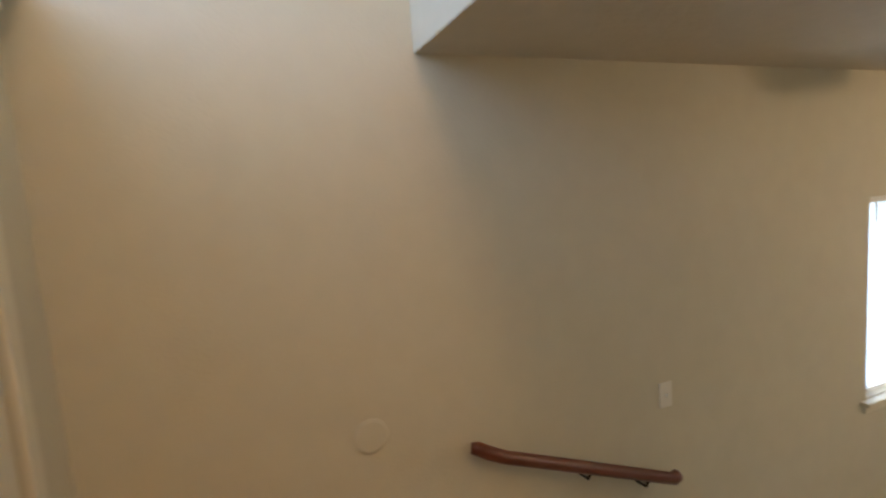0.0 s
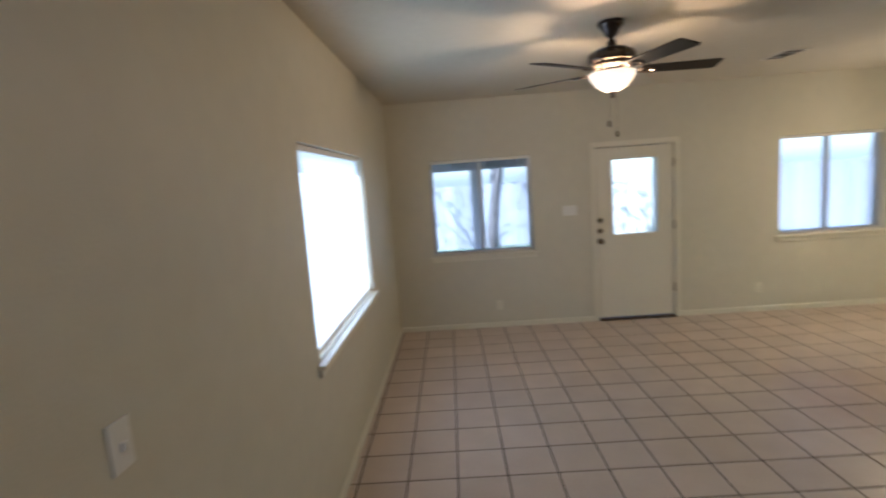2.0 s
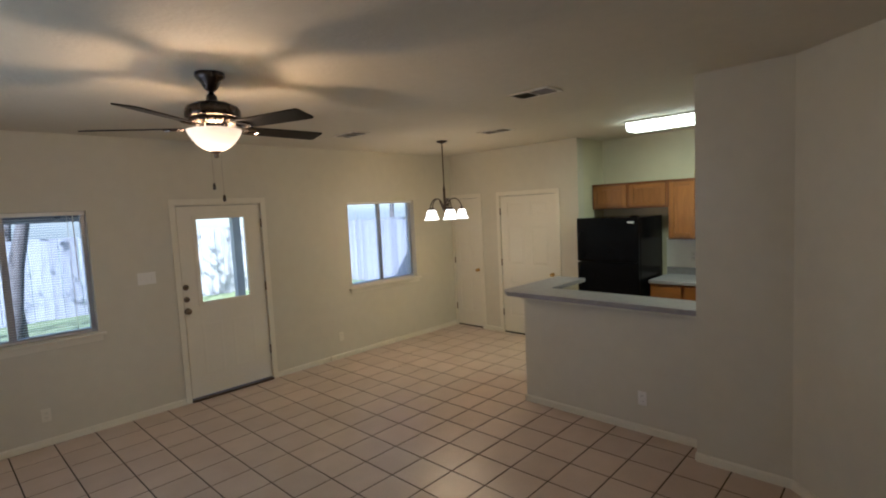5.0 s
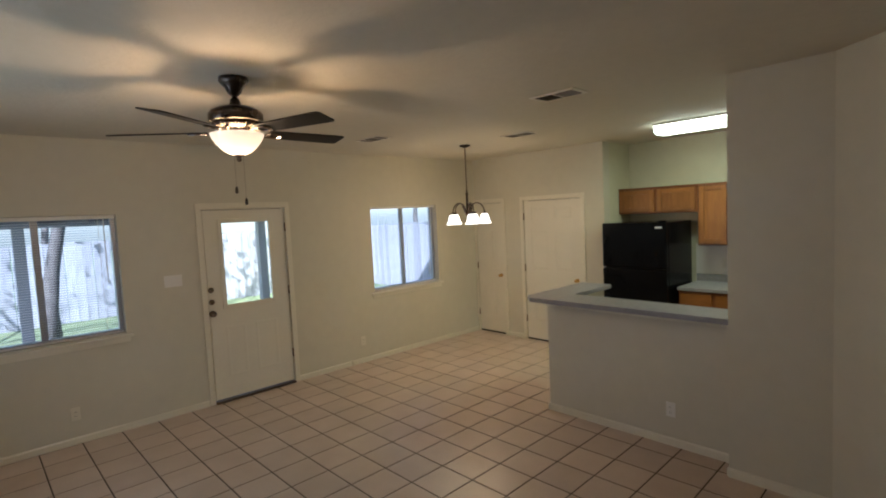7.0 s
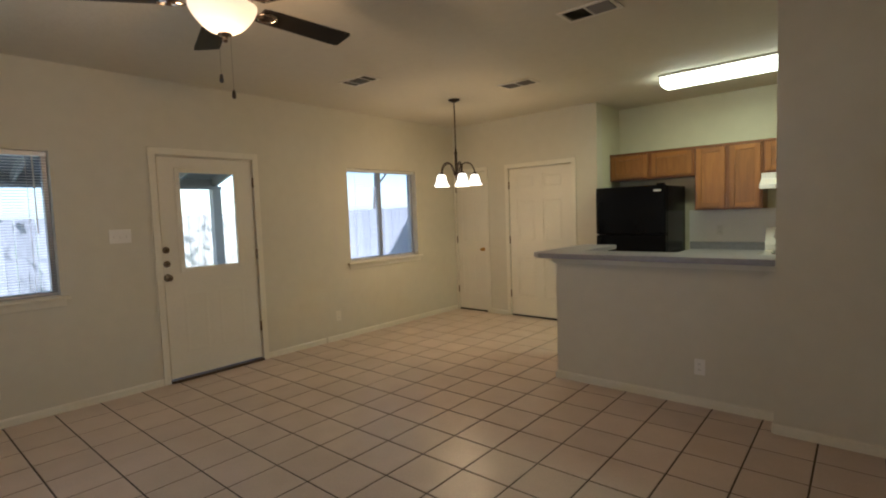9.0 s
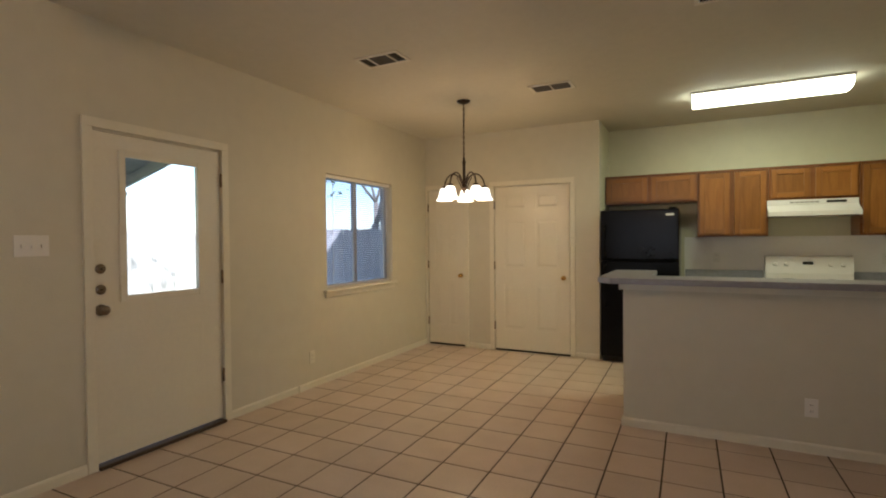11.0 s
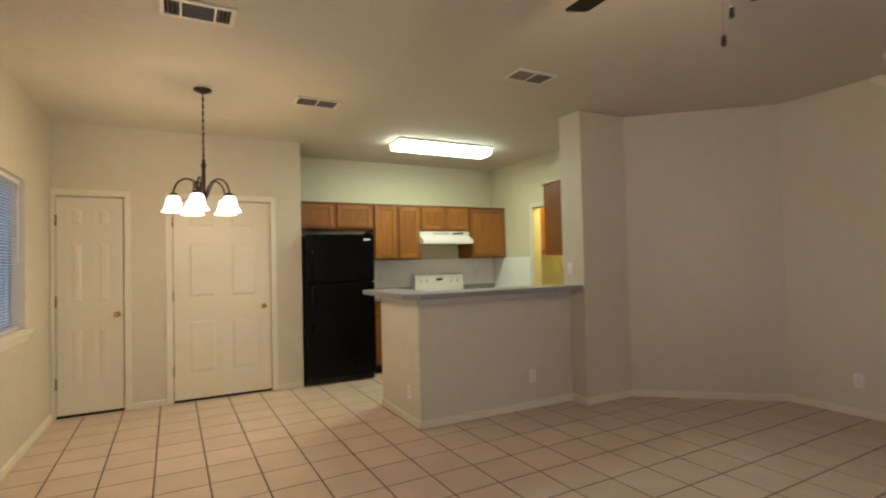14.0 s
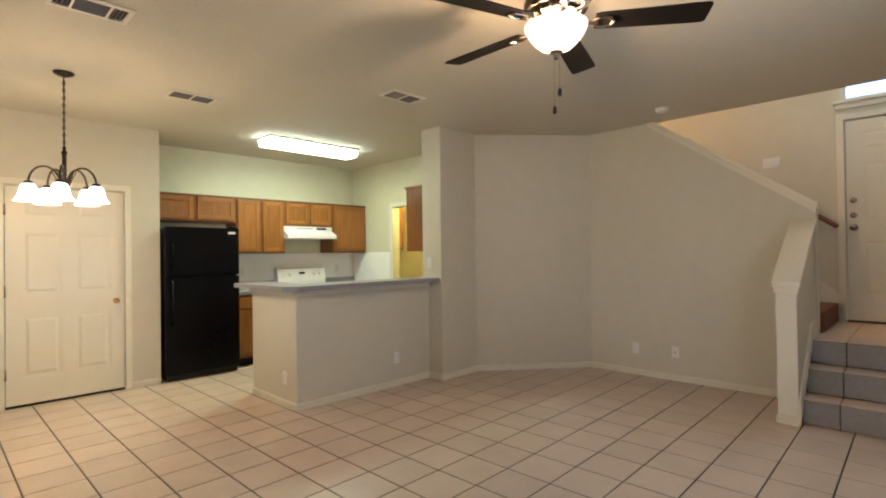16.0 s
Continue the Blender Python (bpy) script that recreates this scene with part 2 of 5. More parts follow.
def part(name, bm, mat, parent=None, label="", smooth=False, place=None):
    """Link a bmesh, given in world metres, as one mesh object."""
    me = bpy.data.meshes.new(name)
    if smooth:
        for f in bm.faces:
            f.smooth = True
    co = [v.co for v in bm.verts]
    mid = Vector([(min(c[i] for c in co) + max(c[i] for c in co)) / 2 for i in range(3)]) if place is None else Vector(place)
    bmesh.ops.translate(bm, vec=-mid, verts=bm.verts)
    bmesh.ops.recalc_face_normals(bm, faces=bm.faces)
    bm.to_mesh(me)
    bm.free()
    me.materials.append(mat)
    ob = new(name, me)
    WHERE[ob.name] = mid
    if parent:
        ob.parent = parent
        ob.location = mid - WHERE[parent.name]
    else:
        ob.location = mid
    if label:
        ob["label"] = label
    return ob


def structure(name, bm, mat, label="", category="", smooth=False):
    return tagged(part(name, bm, mat, None, smooth=smooth), label, category, "", "structure")


def box(bm, x0, x1, y0, y1, z0, z1, bevel=0.0):
    x0, x1 = min(x0, x1), max(x0, x1)
    y0, y1 = min(y0, y1), max(y0, y1)
    z0, z1 = min(z0, z1), max(z0, z1)
    r = bmesh.ops.create_cube(bm, size=1.0)
    vs = r["verts"]
    for v in vs:
        v.co = Vector(((x0 + x1) / 2 + v.co.x * (x1 - x0), (y0 + y1) / 2 + v.co.y * (y1 - y0), (z0 + z1) / 2 + v.co.z * (z1 - z0)))
    if bevel:
        es = list({e for v in vs for e in v.link_edges})
        bmesh.ops.bevel(bm, geom=es, offset=bevel, segments=2, profile=0.6, affect="EDGES")
    return bm


def cuboid(x0, x1, y0, y1, z0, z1, bevel=0.0):
    return box(bmesh.new(), x0, x1, y0, y1, z0, z1, bevel)


def prism(bm, pts, axis, a0, a1):
    """Extrude a polygon: axis 'z' takes (x, y), axis 'x' takes (y, z), axis 'y' takes (x, z)."""
    def put(p, a):
        return {"z": (p[0], p[1], a), "x": (a, p[0], p[1]), "y": (p[0], a, p[1])}[axis]
    lo = [bm.verts.new(put(p, a0)) for p in pts]
    hi = [bm.verts.new(put(p, a1)) for p in pts]
    bm.faces.new(lo)
    bm.faces.new(hi)
    for i in range(len(pts)):
        j = (i + 1) % len(pts)
        bm.faces.new((lo[i], lo[j], hi[j], hi[i]))
    return bm


def lathe(bm, profile, centre, steps=24, caps=True):
    """Turn (radius, z) pairs round the vertical through centre."""
    rings = []
    for r, z in profile:
        rings.append([bm.verts.new((centre[0] + r * math.cos(2 * math.pi * k / steps), centre[1] + r * math.sin(2 * math.pi * k / steps), z)) for k in range(steps)])
    for a, b in zip(rings, rings[1:]):
        for k in range(steps):
            bm.faces.new((a[k], a[(k + 1) % steps], b[(k + 1) % steps], b[k]))
    if caps:
        for ring in (rings[0], rings[-1]):
            bm.faces.new(ring)
    return bm


def tube(bm, pts, radius, steps=10):
    """A round bar along a line of points; radius may be one number or one for each point."""
    pts = [Vector(p) for p in pts]
    rad = radius if isinstance(radius, (list, tuple)) else [radius] * len(pts)
    rings = []
    for i, p in enumerate(pts):
        d = (pts[min(i + 1, len(pts) - 1)] - pts[max(i - 1, 0)]).normalized()
        side = d.cross(Vector((0, 0, 1)))
        if side.length < 1e-3:
            side = Vector((1, 0, 0))
        side.normalize()
        up = side.cross(d)
        rings.append([bm.verts.new(p + rad[i] * (math.cos(2 * math.pi * k / steps) * side + math.sin(2 * math.pi * k / steps) * up)) for k in range(steps)])
    for a, b in zip(rings, rings[1:]):
        for k in range(steps):
            bm.faces.new((a[k], a[(k + 1) % steps], b[(k + 1) % steps], b[k]))
    bm.faces.new(rings[0])
    bm.faces.new(rings[-1])
    return bm


def wall_mesh(axis, c0, c1, a0, a1, z0, z1, holes=()):
    """A wall from c0 to c1 through its thickness, along 'x' or 'y' from a0 to a1, with holes (a0, a1, z0, z1)."""
    bm = bmesh.new()

    def slab(p, q, r, s):
        if q - p > 1e-5 and s - r > 1e-5:
            box(bm, *((p, q, c0, c1) if axis == "x" else (c0, c1, p, q)), r, s)
    at = a0
    for h0, h1, g0, g1 in sorted(holes):
        slab(at, h0, z0, z1)
        slab(h0, h1, z0, g0)
        slab(h0, h1, g1, z1)
        at = h1
    slab(at, a1, z0, z1)
    return bm


# ---- plan ----
E, N, S = 6.848, 1.962, -4.515
KX, KB, KW = 4.625, -5.22, 1.62
TOP, T = 2.695, 0.16
WEST = -0.18
LAND, RISE = 0.591, 0.197
WIN_E = (0.315, 1.49, 0.905, 2.02)
WIN_S = (-3.69, -2.518, 0.89, 2.022)
WIN_N = (3.49, 5.21, 0.885, 2.03)
BACK = (-1.322, -0.424, 0.0, 2.046)
FRONT = (0.755, 1.685, LAND, LAND + 2.05)
TRANSOM = (0.735, 1.88, 2.835, 4.35)
SDOOR = (4.951, 5.885, 0.0, 2.02)
CLOSET = (6.285, 6.815, 0.0, 2.02)
LAUNDRY = (-4.24, -3.44, 0.0, 2.03)

structure("wall_north", wall_mesh("x", N, N + T, WEST - T, E + T, -0.1, 5.2, [WIN_N]), PAINT, "beige painted wall with window and stair handrail", "wall")
structure("wall_east", wall_mesh("y", E, E + T, S - T, N, -0.1, TOP, [WIN_E, BACK, WIN_S]), PAINT, "beige painted wall with two windows and a door", "wall")
structure("wall_south", wall_mesh("x", S - T, S, KX, E, -0.1, TOP, [SDOOR, CLOSET]), PAINT, "beige painted wall with two closed doors", "wall")
structure("wall_alcove", wall_mesh("y", KX, KX + 0.12, KB, S - T, -0.1, TOP), KTINT, "painted wall beside the refrigerator, tinted yellow-green as by the tube light", "wall")
structure("wall_kitchen", wall_mesh("x", KB - T, KB, KW - T, KX + 0.12, -0.1, TOP), KTINT, "painted kitchen wall above oak cabinets, tinted yellow-green as by the tube light", "wall")
structure("wall_laundry", wall_mesh("y", KW - 0.12, KW, KB, -2.62, -0.1, TOP, [LAUNDRY]), KTINT, "kitchen wall with a cased doorway, tinted yellow-green as by the tube light", "wall")
structure("wall_angled", prism(bmesh.new(), [(2.548, -2.62), (2.548, -2.338), (1.985, -2.338), (0.965, -1.46), (0.845, -1.46), (0.845, -1.53), (1.93, -2.45), (1.93, -2.50), (1.51, -2.50), (1.51, -2.62)], "z", -0.1, TOP), PAINT, "beige painted pillar and angled wall", "wall")
structure("wall_stair", prism(bmesh.new(), [(-1.46, -0.1), (0.665, -0.1), (0.665, 1.702), (-0.758, TOP - 0.003), (-0.76, TOP), (-1.46, TOP)], "x", 0.845, 0.965), PAINT, "beige half wall rising with the stairs", "wall")
structure("wall_pony", prism(bmesh.new(), [(0.965, -0.1), (1.755, -0.1), (1.755, 1.066), (0.965, 1.57)], "y", 0.51, 0.645), PAINT, "sloped beige half wall beside the steps", "wall")
bm = wall_mesh("y", WEST - T, WEST, -3.6, N, -0.1, 2.75, [FRONT])
w2 = wall_mesh("y", WEST - T, WEST, -3.6, N, 2.75, 5.2, [TRANSOM])
me_tmp = bpy.data.meshes.new("tmp")
w2.to_mesh(me_tmp)
w2.free()
bm.from_mesh(me_tmp)
bpy.data.meshes.remove(me_tmp)
structure("wall_west", bm, PAINT, "beige entry wall with front door and transom", "wall")
structure("wall_stairwell_east", wall_mesh("y", 0.93, 1.05, -3.6, N, TOP + 0.18, 5.2), PAINT, "plain painted upper stairwell wall", "wall")
# The hole is an unseen opening, added to let sky light into the stairwell.
structure("wall_stairwell_south", wall_mesh("x", -3.76, -3.6, WEST - T, 1.05, -0.1, 5.2, [(-0.05, 0.85, 3.75, 5.0)]), PAINT, "plain painted upper stairwell wall", "wall")
structure("wall_under_stairs", wall_mesh("y", 0.845, 0.93, -3.6, -1.53, -0.1, TOP - 0.001), PAINT, "plain painted wall beside the stairs", "wall")
structure("wall_laundry_north", wall_mesh("x", -2.9, -2.78, 0.93, KW - 0.12, -0.1, TOP), PAINT, "plain laundry room wall", "wall")
structure("wall_laundry_south", wall_mesh("x", KB - T, KB, 0.77, KW - T, -0.1, TOP), PAINT, "plain laundry room wall", "wall")
structure("wall_laundry_west", wall_mesh("y", 0.77, 0.845, KB, -3.6, -0.1, TOP), PAINT, "plain laundry room wall", "wall")
structure("ceiling", cuboid(0.93, E + T, KB - T, N, TOP, TOP + 0.18), CEIL, "beige textured ceiling", "ceiling")
# Upper storey walls and roof are unseen, added to shade the side fence.
structure("wall_upper_east", wall_mesh("y", E, E + T, KB - T, N, TOP + 0.181, 5.5), PAINT, "unseen upper storey wall that shades the yard", "wall")
structure("wall_upper_south", wall_mesh("x", KB - T, KB, 1.051, E, TOP + 0.181, 5.5), PAINT, "unseen upper storey wall that shades the yard", "wall")
structure("roof", cuboid(WEST - T - 0.45, E + T + 0.45, KB - T - 0.45, N + T + 0.45, 5.501, 5.62), ROOFDARK, "unseen roof deck with eaves that shades the yard", "roof")
# Unseen slab, added only to stop sun entering through the transom.
structure("transom_sun_block", cuboid(WEST - T - 3.2, WEST - T - 0.001, -1.2, 5.2, 5.35, 5.50), ROOFDARK, "unseen slab added to keep the sun off the transom", "roof")
structure("ceiling_stairwell", cuboid(WEST - T, 1.05, -3.76, N + T, 5.2, 5.35), CEIL, "plain stairwell ceiling", "ceiling")
floor = structure("floor", cuboid(0.77, E + T, KB - T, N + T, -0.12, -0.003), GROUT, "beige ceramic tile floor with dark grout", "floor")


def strip(name, pts, height=0.062, thick=0.013, mat=TRIM, label="cream painted baseboard", z0=0.0):
    """Baseboard along a line of floor points; it stands to the left of the line's direction."""
    for p, q in pts:
        p, q = Vector(p), Vector(q)
        d = (q - p).normalized()
        side = Vector((-d.y, d.x)) * thick
        bm = bmesh.new()
        prof = [(0, z0), (1, z0), (1, z0 + height * 0.82), (0.45, z0 + height), (0, z0 + height)]
        a = [bm.verts.new((p.x + side.x * k, p.y + side.y * k, z)) for k, z in prof]
        b = [bm.verts.new((q.x + side.x * k, q.y + side.y * k, z)) for k, z in prof]
        bm.faces.new(a)
        bm.faces.new(b)
        for i in range(5):
            j = (i + 1) % 5
            bm.faces.new((a[i], a[j], b[j], b[i]))
        structure(name, bm, mat, label, "baseboard")


strip("baseboard", [((6.8, N), (1.70, N)), ((E, BACK[1] + 0.06), (E, N)), ((E, S), (E, -2.115)), ((E + 0.002, -2.10), (E + 0.002, BACK[0] - 0.06)),
                    ((SDOOR[1] + 0.06, S), (CLOSET[0] - 0.06, S)), ((KX, S), (SDOOR[0] - 0.06, S)),
                    ((2.548, -2.338), (2.548, -2.528)), ((1.985, -2.338), (2.548, -2.338)), ((0.965, -1.46), (1.985, -2.338)),
                    ((0.965, 0.51), (0.965, -1.46)), ((1.755, 0.51), (0.965, 0.51)), ((1.755, 0.645), (1.755, 0.51))])


# ---- steps, landing, upper flight ----
steps_x = (1.66, 1.44, 1.215)
bm = bmesh.new()
prism(bm, [(WEST, -0.1), (steps_x[0], -0.1), (steps_x[0], RISE - 0.012), (steps_x[1], RISE - 0.012), (steps_x[1], 2 * RISE - 0.012),
           (steps_x[2], 2 * RISE - 0.012), (steps_x[2], LAND - 0.012), (WEST, LAND - 0.012)], "y", 0.645, N)
entry_steps = structure("entry_steps", bm, GROUT, "three tiled steps up to the entry landing", "steps")
bm = cuboid(WEST, 0.844, 0.60, 0.645, -0.1, LAND - 0.012)
structure("landing_edge", bm, GROUT, "tiled landing edge", "landing")


def tile_piece(name, x0, x1, y0, y1, z0, z1, mat, parent):
    part(name, cuboid(x0, x1, y0, y1, z0, z1, 0.003), mat, parent)


joints = [0.65, 0.88, 1.185, 1.49, 1.795, N - 0.002]
for i, x in enumerate(steps_x):
    back = steps_x[i + 1] if i < 2 else None
    for y0, y1 in zip(joints, joints[1:]):
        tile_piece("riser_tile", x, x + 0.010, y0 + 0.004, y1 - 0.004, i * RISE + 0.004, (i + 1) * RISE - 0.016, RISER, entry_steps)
        if back:
            tile_piece("tread_tile", back + 0.012, x + 0.016, y0 + 0.004, y1 - 0.004, (i + 1) * RISE - 0.011, (i + 1) * RISE, TILE, entry_steps)
xs = [steps_x[2] + 0.016 - 0.305 * k for k in range(5)] + [WEST + 0.002]
for x1, x0 in zip(xs, xs[1:]):
    for y0, y1 in zip(joints, joints[1:]):
        if x1 - x0 > 0.02:
            tile_piece("landing_tile", x0 + 0.004, x1 - 0.004, y0 + 0.004, y1 - 0.004, LAND - 0.011, LAND, TILE, entry_steps)

flight = thing("staircase", (0.36, 0.65, LAND), "brown carpeted flight rising beside the half wall", "staircase", kind="structure")
for k in range(12):
    y1 = 0.665 - 0.255 * k
    z = LAND + 0.19 * (k + 1)
    part("step", cuboid(WEST + 0.018, 0.844, y1 - 0.29, y1 + 0.025, z - 0.19 if k else LAND + 0.001, z, 0.018), CARPET, flight)
part("stringer_board", prism(bmesh.new(), [(0.735, LAND + 0.08), (0.735, LAND + 0.20), (0.655, LAND + 0.33), (-2.40, 3.18 - 0.06), (-2.40, 2.60), (0.62, LAND + 0.0)], "x", WEST + 0.001, WEST + 0.016), TRIM, flight, "cream painted stringer board")
structure("upper_floor", cuboid(WEST, 0.93, -3.6, -2.45, 2.72, LAND + 0.19 * 13), CARPET, "brown carpeted upper landing", "floor")

# sloping caps
cap = thing("stair_cap", (0.905, 0.66, 1.69), "cream painted cap along the stair half wall", "trim", kind="structure")
part("cap_board", prism(bmesh.new(), [(0.682, 1.690), (0.682, 1.732), (-0.77, 2.749), (-0.77, 2.709)], "x", 0.825, 0.990), TRIM, cap)
part("cove", prism(bmesh.new(), [(0.669, 1.650), (0.669, 1.695), (-0.77, 2.706), (-0.77, 2.662)], "x", 0.9655, 0.978), TRIM, cap)
pc = thing("pony_cap", (1.36, 0.62, 1.05), "cream painted cap on the sloped half wall", "trim", kind="structure")
part("cap_board", prism(bmesh.new(), [(0.967, 1.570), (1.785, 1.048), (1.785, 1.086), (0.967, 1.608)], "y", 0.486, 0.669), TRIM, pc)
part("neck_moulding", cuboid(1.754, 1.774, 0.498, 0.657, 1.001, 1.048, 0.006), TRIM, pc)
part("post_face", cuboid(1.756, 1.764, 0.512, 0.643, 0.075, 1.001), TRIM, pc)
bm = bmesh.new()
prism(bm, [(1.77, 0.02), (1.77, 0.20), (1.20, 0.72), (0.967, 0.72), (0.967, 0.56), (1.2, 0.56)], "y", 0.646, 0.660)
structure("trim", bm, TRIM, "cream skirt board beside the tiled steps", "trim")

# handrails
rail = thing("handrail", (1.4, 1.88, 1.1), "short red-brown wooden handrail on the wall above the steps", "handrail")
bm = bmesh.new()
tube(bm, [(1.012, 1.905, 1.300), (1.032, 1.895, 1.298), (1.07, 1.888, 1.275), (1.14, 1.888, 1.238), (1.965, 1.888, 0.905), (1.985, 1.895, 0.905), (1.995, 1.912, 0.905)], [0.02, 0.026, 0.027, 0.026, 0.026, 0.026, 0.024], 12)
part("rail", bm, REDWOOD, rail, smooth=True)
for x in (1.52, 1.82):
    z = 1.238 - (x - 1.16) * 0.4137
    br = bmesh.new()
    tube(br, [(x, N - 0.001, z - 0.065), (x, 1.905, z - 0.06), (x, 1.889, z - 0.026)], 0.006, 8)
    part("bracket", br, BRONZE, rail, "dark metal bracket", smooth=True)
rail2 = thing("handrail", (-0.05, 0.0, 1.9), "red-brown wooden handrail on the entry wall above the stairs", "handrail")
bm = bmesh.new()
tube(bm, [(WEST + 0.06, 0.70, 1.557), (WEST + 0.06, 0.635, 1.605), (WEST + 0.06, -2.3, 3.77)], 0.024, 12)
part("rail", bm, REDWOOD, rail2, smooth=True)
for y in (0.35, -0.8, -1.9):
    z = 1.605 + (0.635 - y) * 0.7376
    br = bmesh.new()
    tube(br, [(WEST + 0.001, y, z - 0.08), (WEST + 0.05, y, z - 0.075), (WEST + 0.06, y, z - 0.026)], 0.008, 8)
    part("bracket", br, BRONZE, rail2, "dark metal bracket", smooth=True)


# ---- doors ----
def swap(bm, flip):
    """Turn a leaf built along x (face towards +y) to stand along y."""
    for v in bm.verts:
        v.co = Vector((flip * v.co.y, v.co.x, v.co.z))
    return bm


def panel_leaf(w, h, rows, cols):
    """A door leaf along x from 0 to w, its face at y = 0, moulded panels sunk in it."""
    bm = bmesh.new()
    box(bm, 0, w, -0.040, -0.006, 0, h)
    stile = 0.115 if w > 0.7 else 0.085
    inner = (w - 2 * stile - (cols - 1) * stile * 0.9) / cols
    cells = []
    for z0, z1 in rows:
        for c in range(cols):
            a = stile + c * (inner + stile * 0.9)
            cells.append((a, a + inner, z0, z1))
    holes_z = sorted({z for r in rows for z in r})
    # rails and stiles standing proud of the panels
    edges = [0] + holes_z + [h]
    for a, b in zip(edges[0::2], edges[1::2]):
        box(bm, 0, w, -0.0058, 0, a, b)
    cx = [0]
    for c in range(cols):
        a = stile + c * (inner + stile * 0.9)
        cx += [a, a + inner]
    cx.append(w)
    for z0, z1 in rows:
        for a, b in zip(cx[0::2], cx[1::2]):
            box(bm, a, b, -0.0058, 0, z0, z1)
    for a, b, z0, z1 in cells:
        if b - a > 0.06:
            m = 0.028
            lo = [bm.verts.new(p) for p in ((a + m, -0.0058, z0 + m), (b - m, -0.0058, z0 + m), (b - m, -0.0058, z1 - m), (a + m, -0.0058, z1 - m))]
            m2 = 0.05
            hi = [bm.verts.new(p) for p in ((a + m2, -0.001, z0 + m2), (b - m2, -0.001, z0 + m2), (b - m2, -0.001, z1 - m2), (a + m2, -0.001, z1 - m2))]
            bm.faces.new(hi)
            for i in range(4):
                j = (i + 1) % 4
                bm.faces.new((lo[i], lo[j], hi[j], hi[i]))
    return bm


SIX = [(0.24, 0.80), (0.99, 1.58), (1.70, 1.90)]


def knob_mesh(place, normal, r=0.027):
    bm = bmesh.new()
    p, d = Vector(place), Vector(normal)
    prof = [(0.0, r * 1.15), (0.006, r * 1.15), (0.010, r * 0.5), (0.028, r * 0.42), (0.036, r * 0.85), (0.047, r), (0.058, r * 0.85), (0.064, r * 0.4)]
    tube(bm, [p + d * a for a, _ in prof], [b for _, b in prof], 16)
    return bm


def bolt_mesh(place, normal, r=0.027):
    bm = bmesh.new()
    p, d = Vector(place), Vector(normal)
    prof = [(0.0, r), (0.010, r), (0.016, r * 0.75), (0.018, r * 0.3)]
    tube(bm, [p + d * a for a, _ in prof], [b for _, b in prof], 16)
    box(bm, *[c for i in range(3) for c in ((p + d * 0.026)[i] - (0.010 if d[i] else 0.005), (p + d * 0.026)[i] + (0.010 if d[i] else 0.005))])
    return bm


def casing(parent, axis, c, sign, a0, a1, z0, z1, wide=0.058, thick=0.016, left=None):
    """Three casing boards round an opening, on the wall face at c."""
    lw = wide if left is None else left
    for name, p, q, r, s in (("casing_leg", a0 - wide, a0, z0, z1), ("casing_leg", a1, a1 + lw, z0, z1), ("casing_head", a0 - wide, a1 + lw, z1, z1 + wide)):
        t0, t1 = c, c + sign * thick
        bm = cuboid(p, q, t0, t1, r, s, 0.004) if axis == "x" else cuboid(t0, t1, p, q, r, s, 0.004)
        part(name, bm, TRIM, parent)


def hinges(parent, axis, c, sign, a, zs):
    for z in zs:
        bm = bmesh.new()
        pt = (a, c + sign * 0.006, 0) if axis == "x" else (c + sign * 0.006, a, 0)
        tube(bm, [(pt[0], pt[1], z - 0.05), (pt[0], pt[1], z + 0.05)], 0.0095, 8)
        part("hinge", bm, HINGE, parent, "tarnished hinge", smooth=True)


# south door and closet door
for nm, op, lab, hinge_x, knob_x, cl in (("door_1", SDOOR, "closed cream six-panel interior door with brass knob", SDOOR[1] - 0.004, 5.03, None),
                                         ("door_2", CLOSET, "narrow closed cream panel closet door with brass knob", CLOSET[1] - 0.004, 6.345, 0.030)):
    d = thing(nm, ((op[0] + op[1]) / 2, S, 0), lab, "door", kind="structure")
    leaf = panel_leaf(op[1] - op[0] - 0.020, 1.983, SIX, 2)
    bmesh.ops.translate(leaf, vec=(op[0] + 0.010, S - 0.008, 0.024), verts=leaf.verts)
    lf = part("leaf", leaf, DOORPAINT, d)
    for a0, a1, z0, z1 in ((op[0] + 0.0005, op[0] + 0.005, 0, 2.015), (op[1] - 0.005, op[1] - 0.0005, 0, 2.015), (op[0], op[1], 2.013, 2.019)):
        part("jamb", cuboid(a0, a1, S - 0.10, S - 0.012, z0, z1), TRIM, d)
    # Near-black block fills the gap under the leaf in place of its shade.
    part("under_door_shade", cuboid(op[0] + 0.006, op[1] - 0.006, S - 0.12, S - 0.014, -0.002, 0.023), DARK, d)
    part("closure", cuboid(op[0] + 0.001, op[1] - 0.001, S - T + 0.001, S - 0.122, 0.001, 2.018), DARK, d)
    casing(d, "x", S, 1, op[0], op[1], 0.0, 2.02, 0.056, left=cl)
    hinges(d, "x", S, 1, hinge_x, (0.31, 1.05, 1.79))
    part("knob", knob_mesh((knob_x, S - 0.008, 0.91), (0, 1, 0), 0.024), BRASS, d, "polished brass knob", smooth=True)

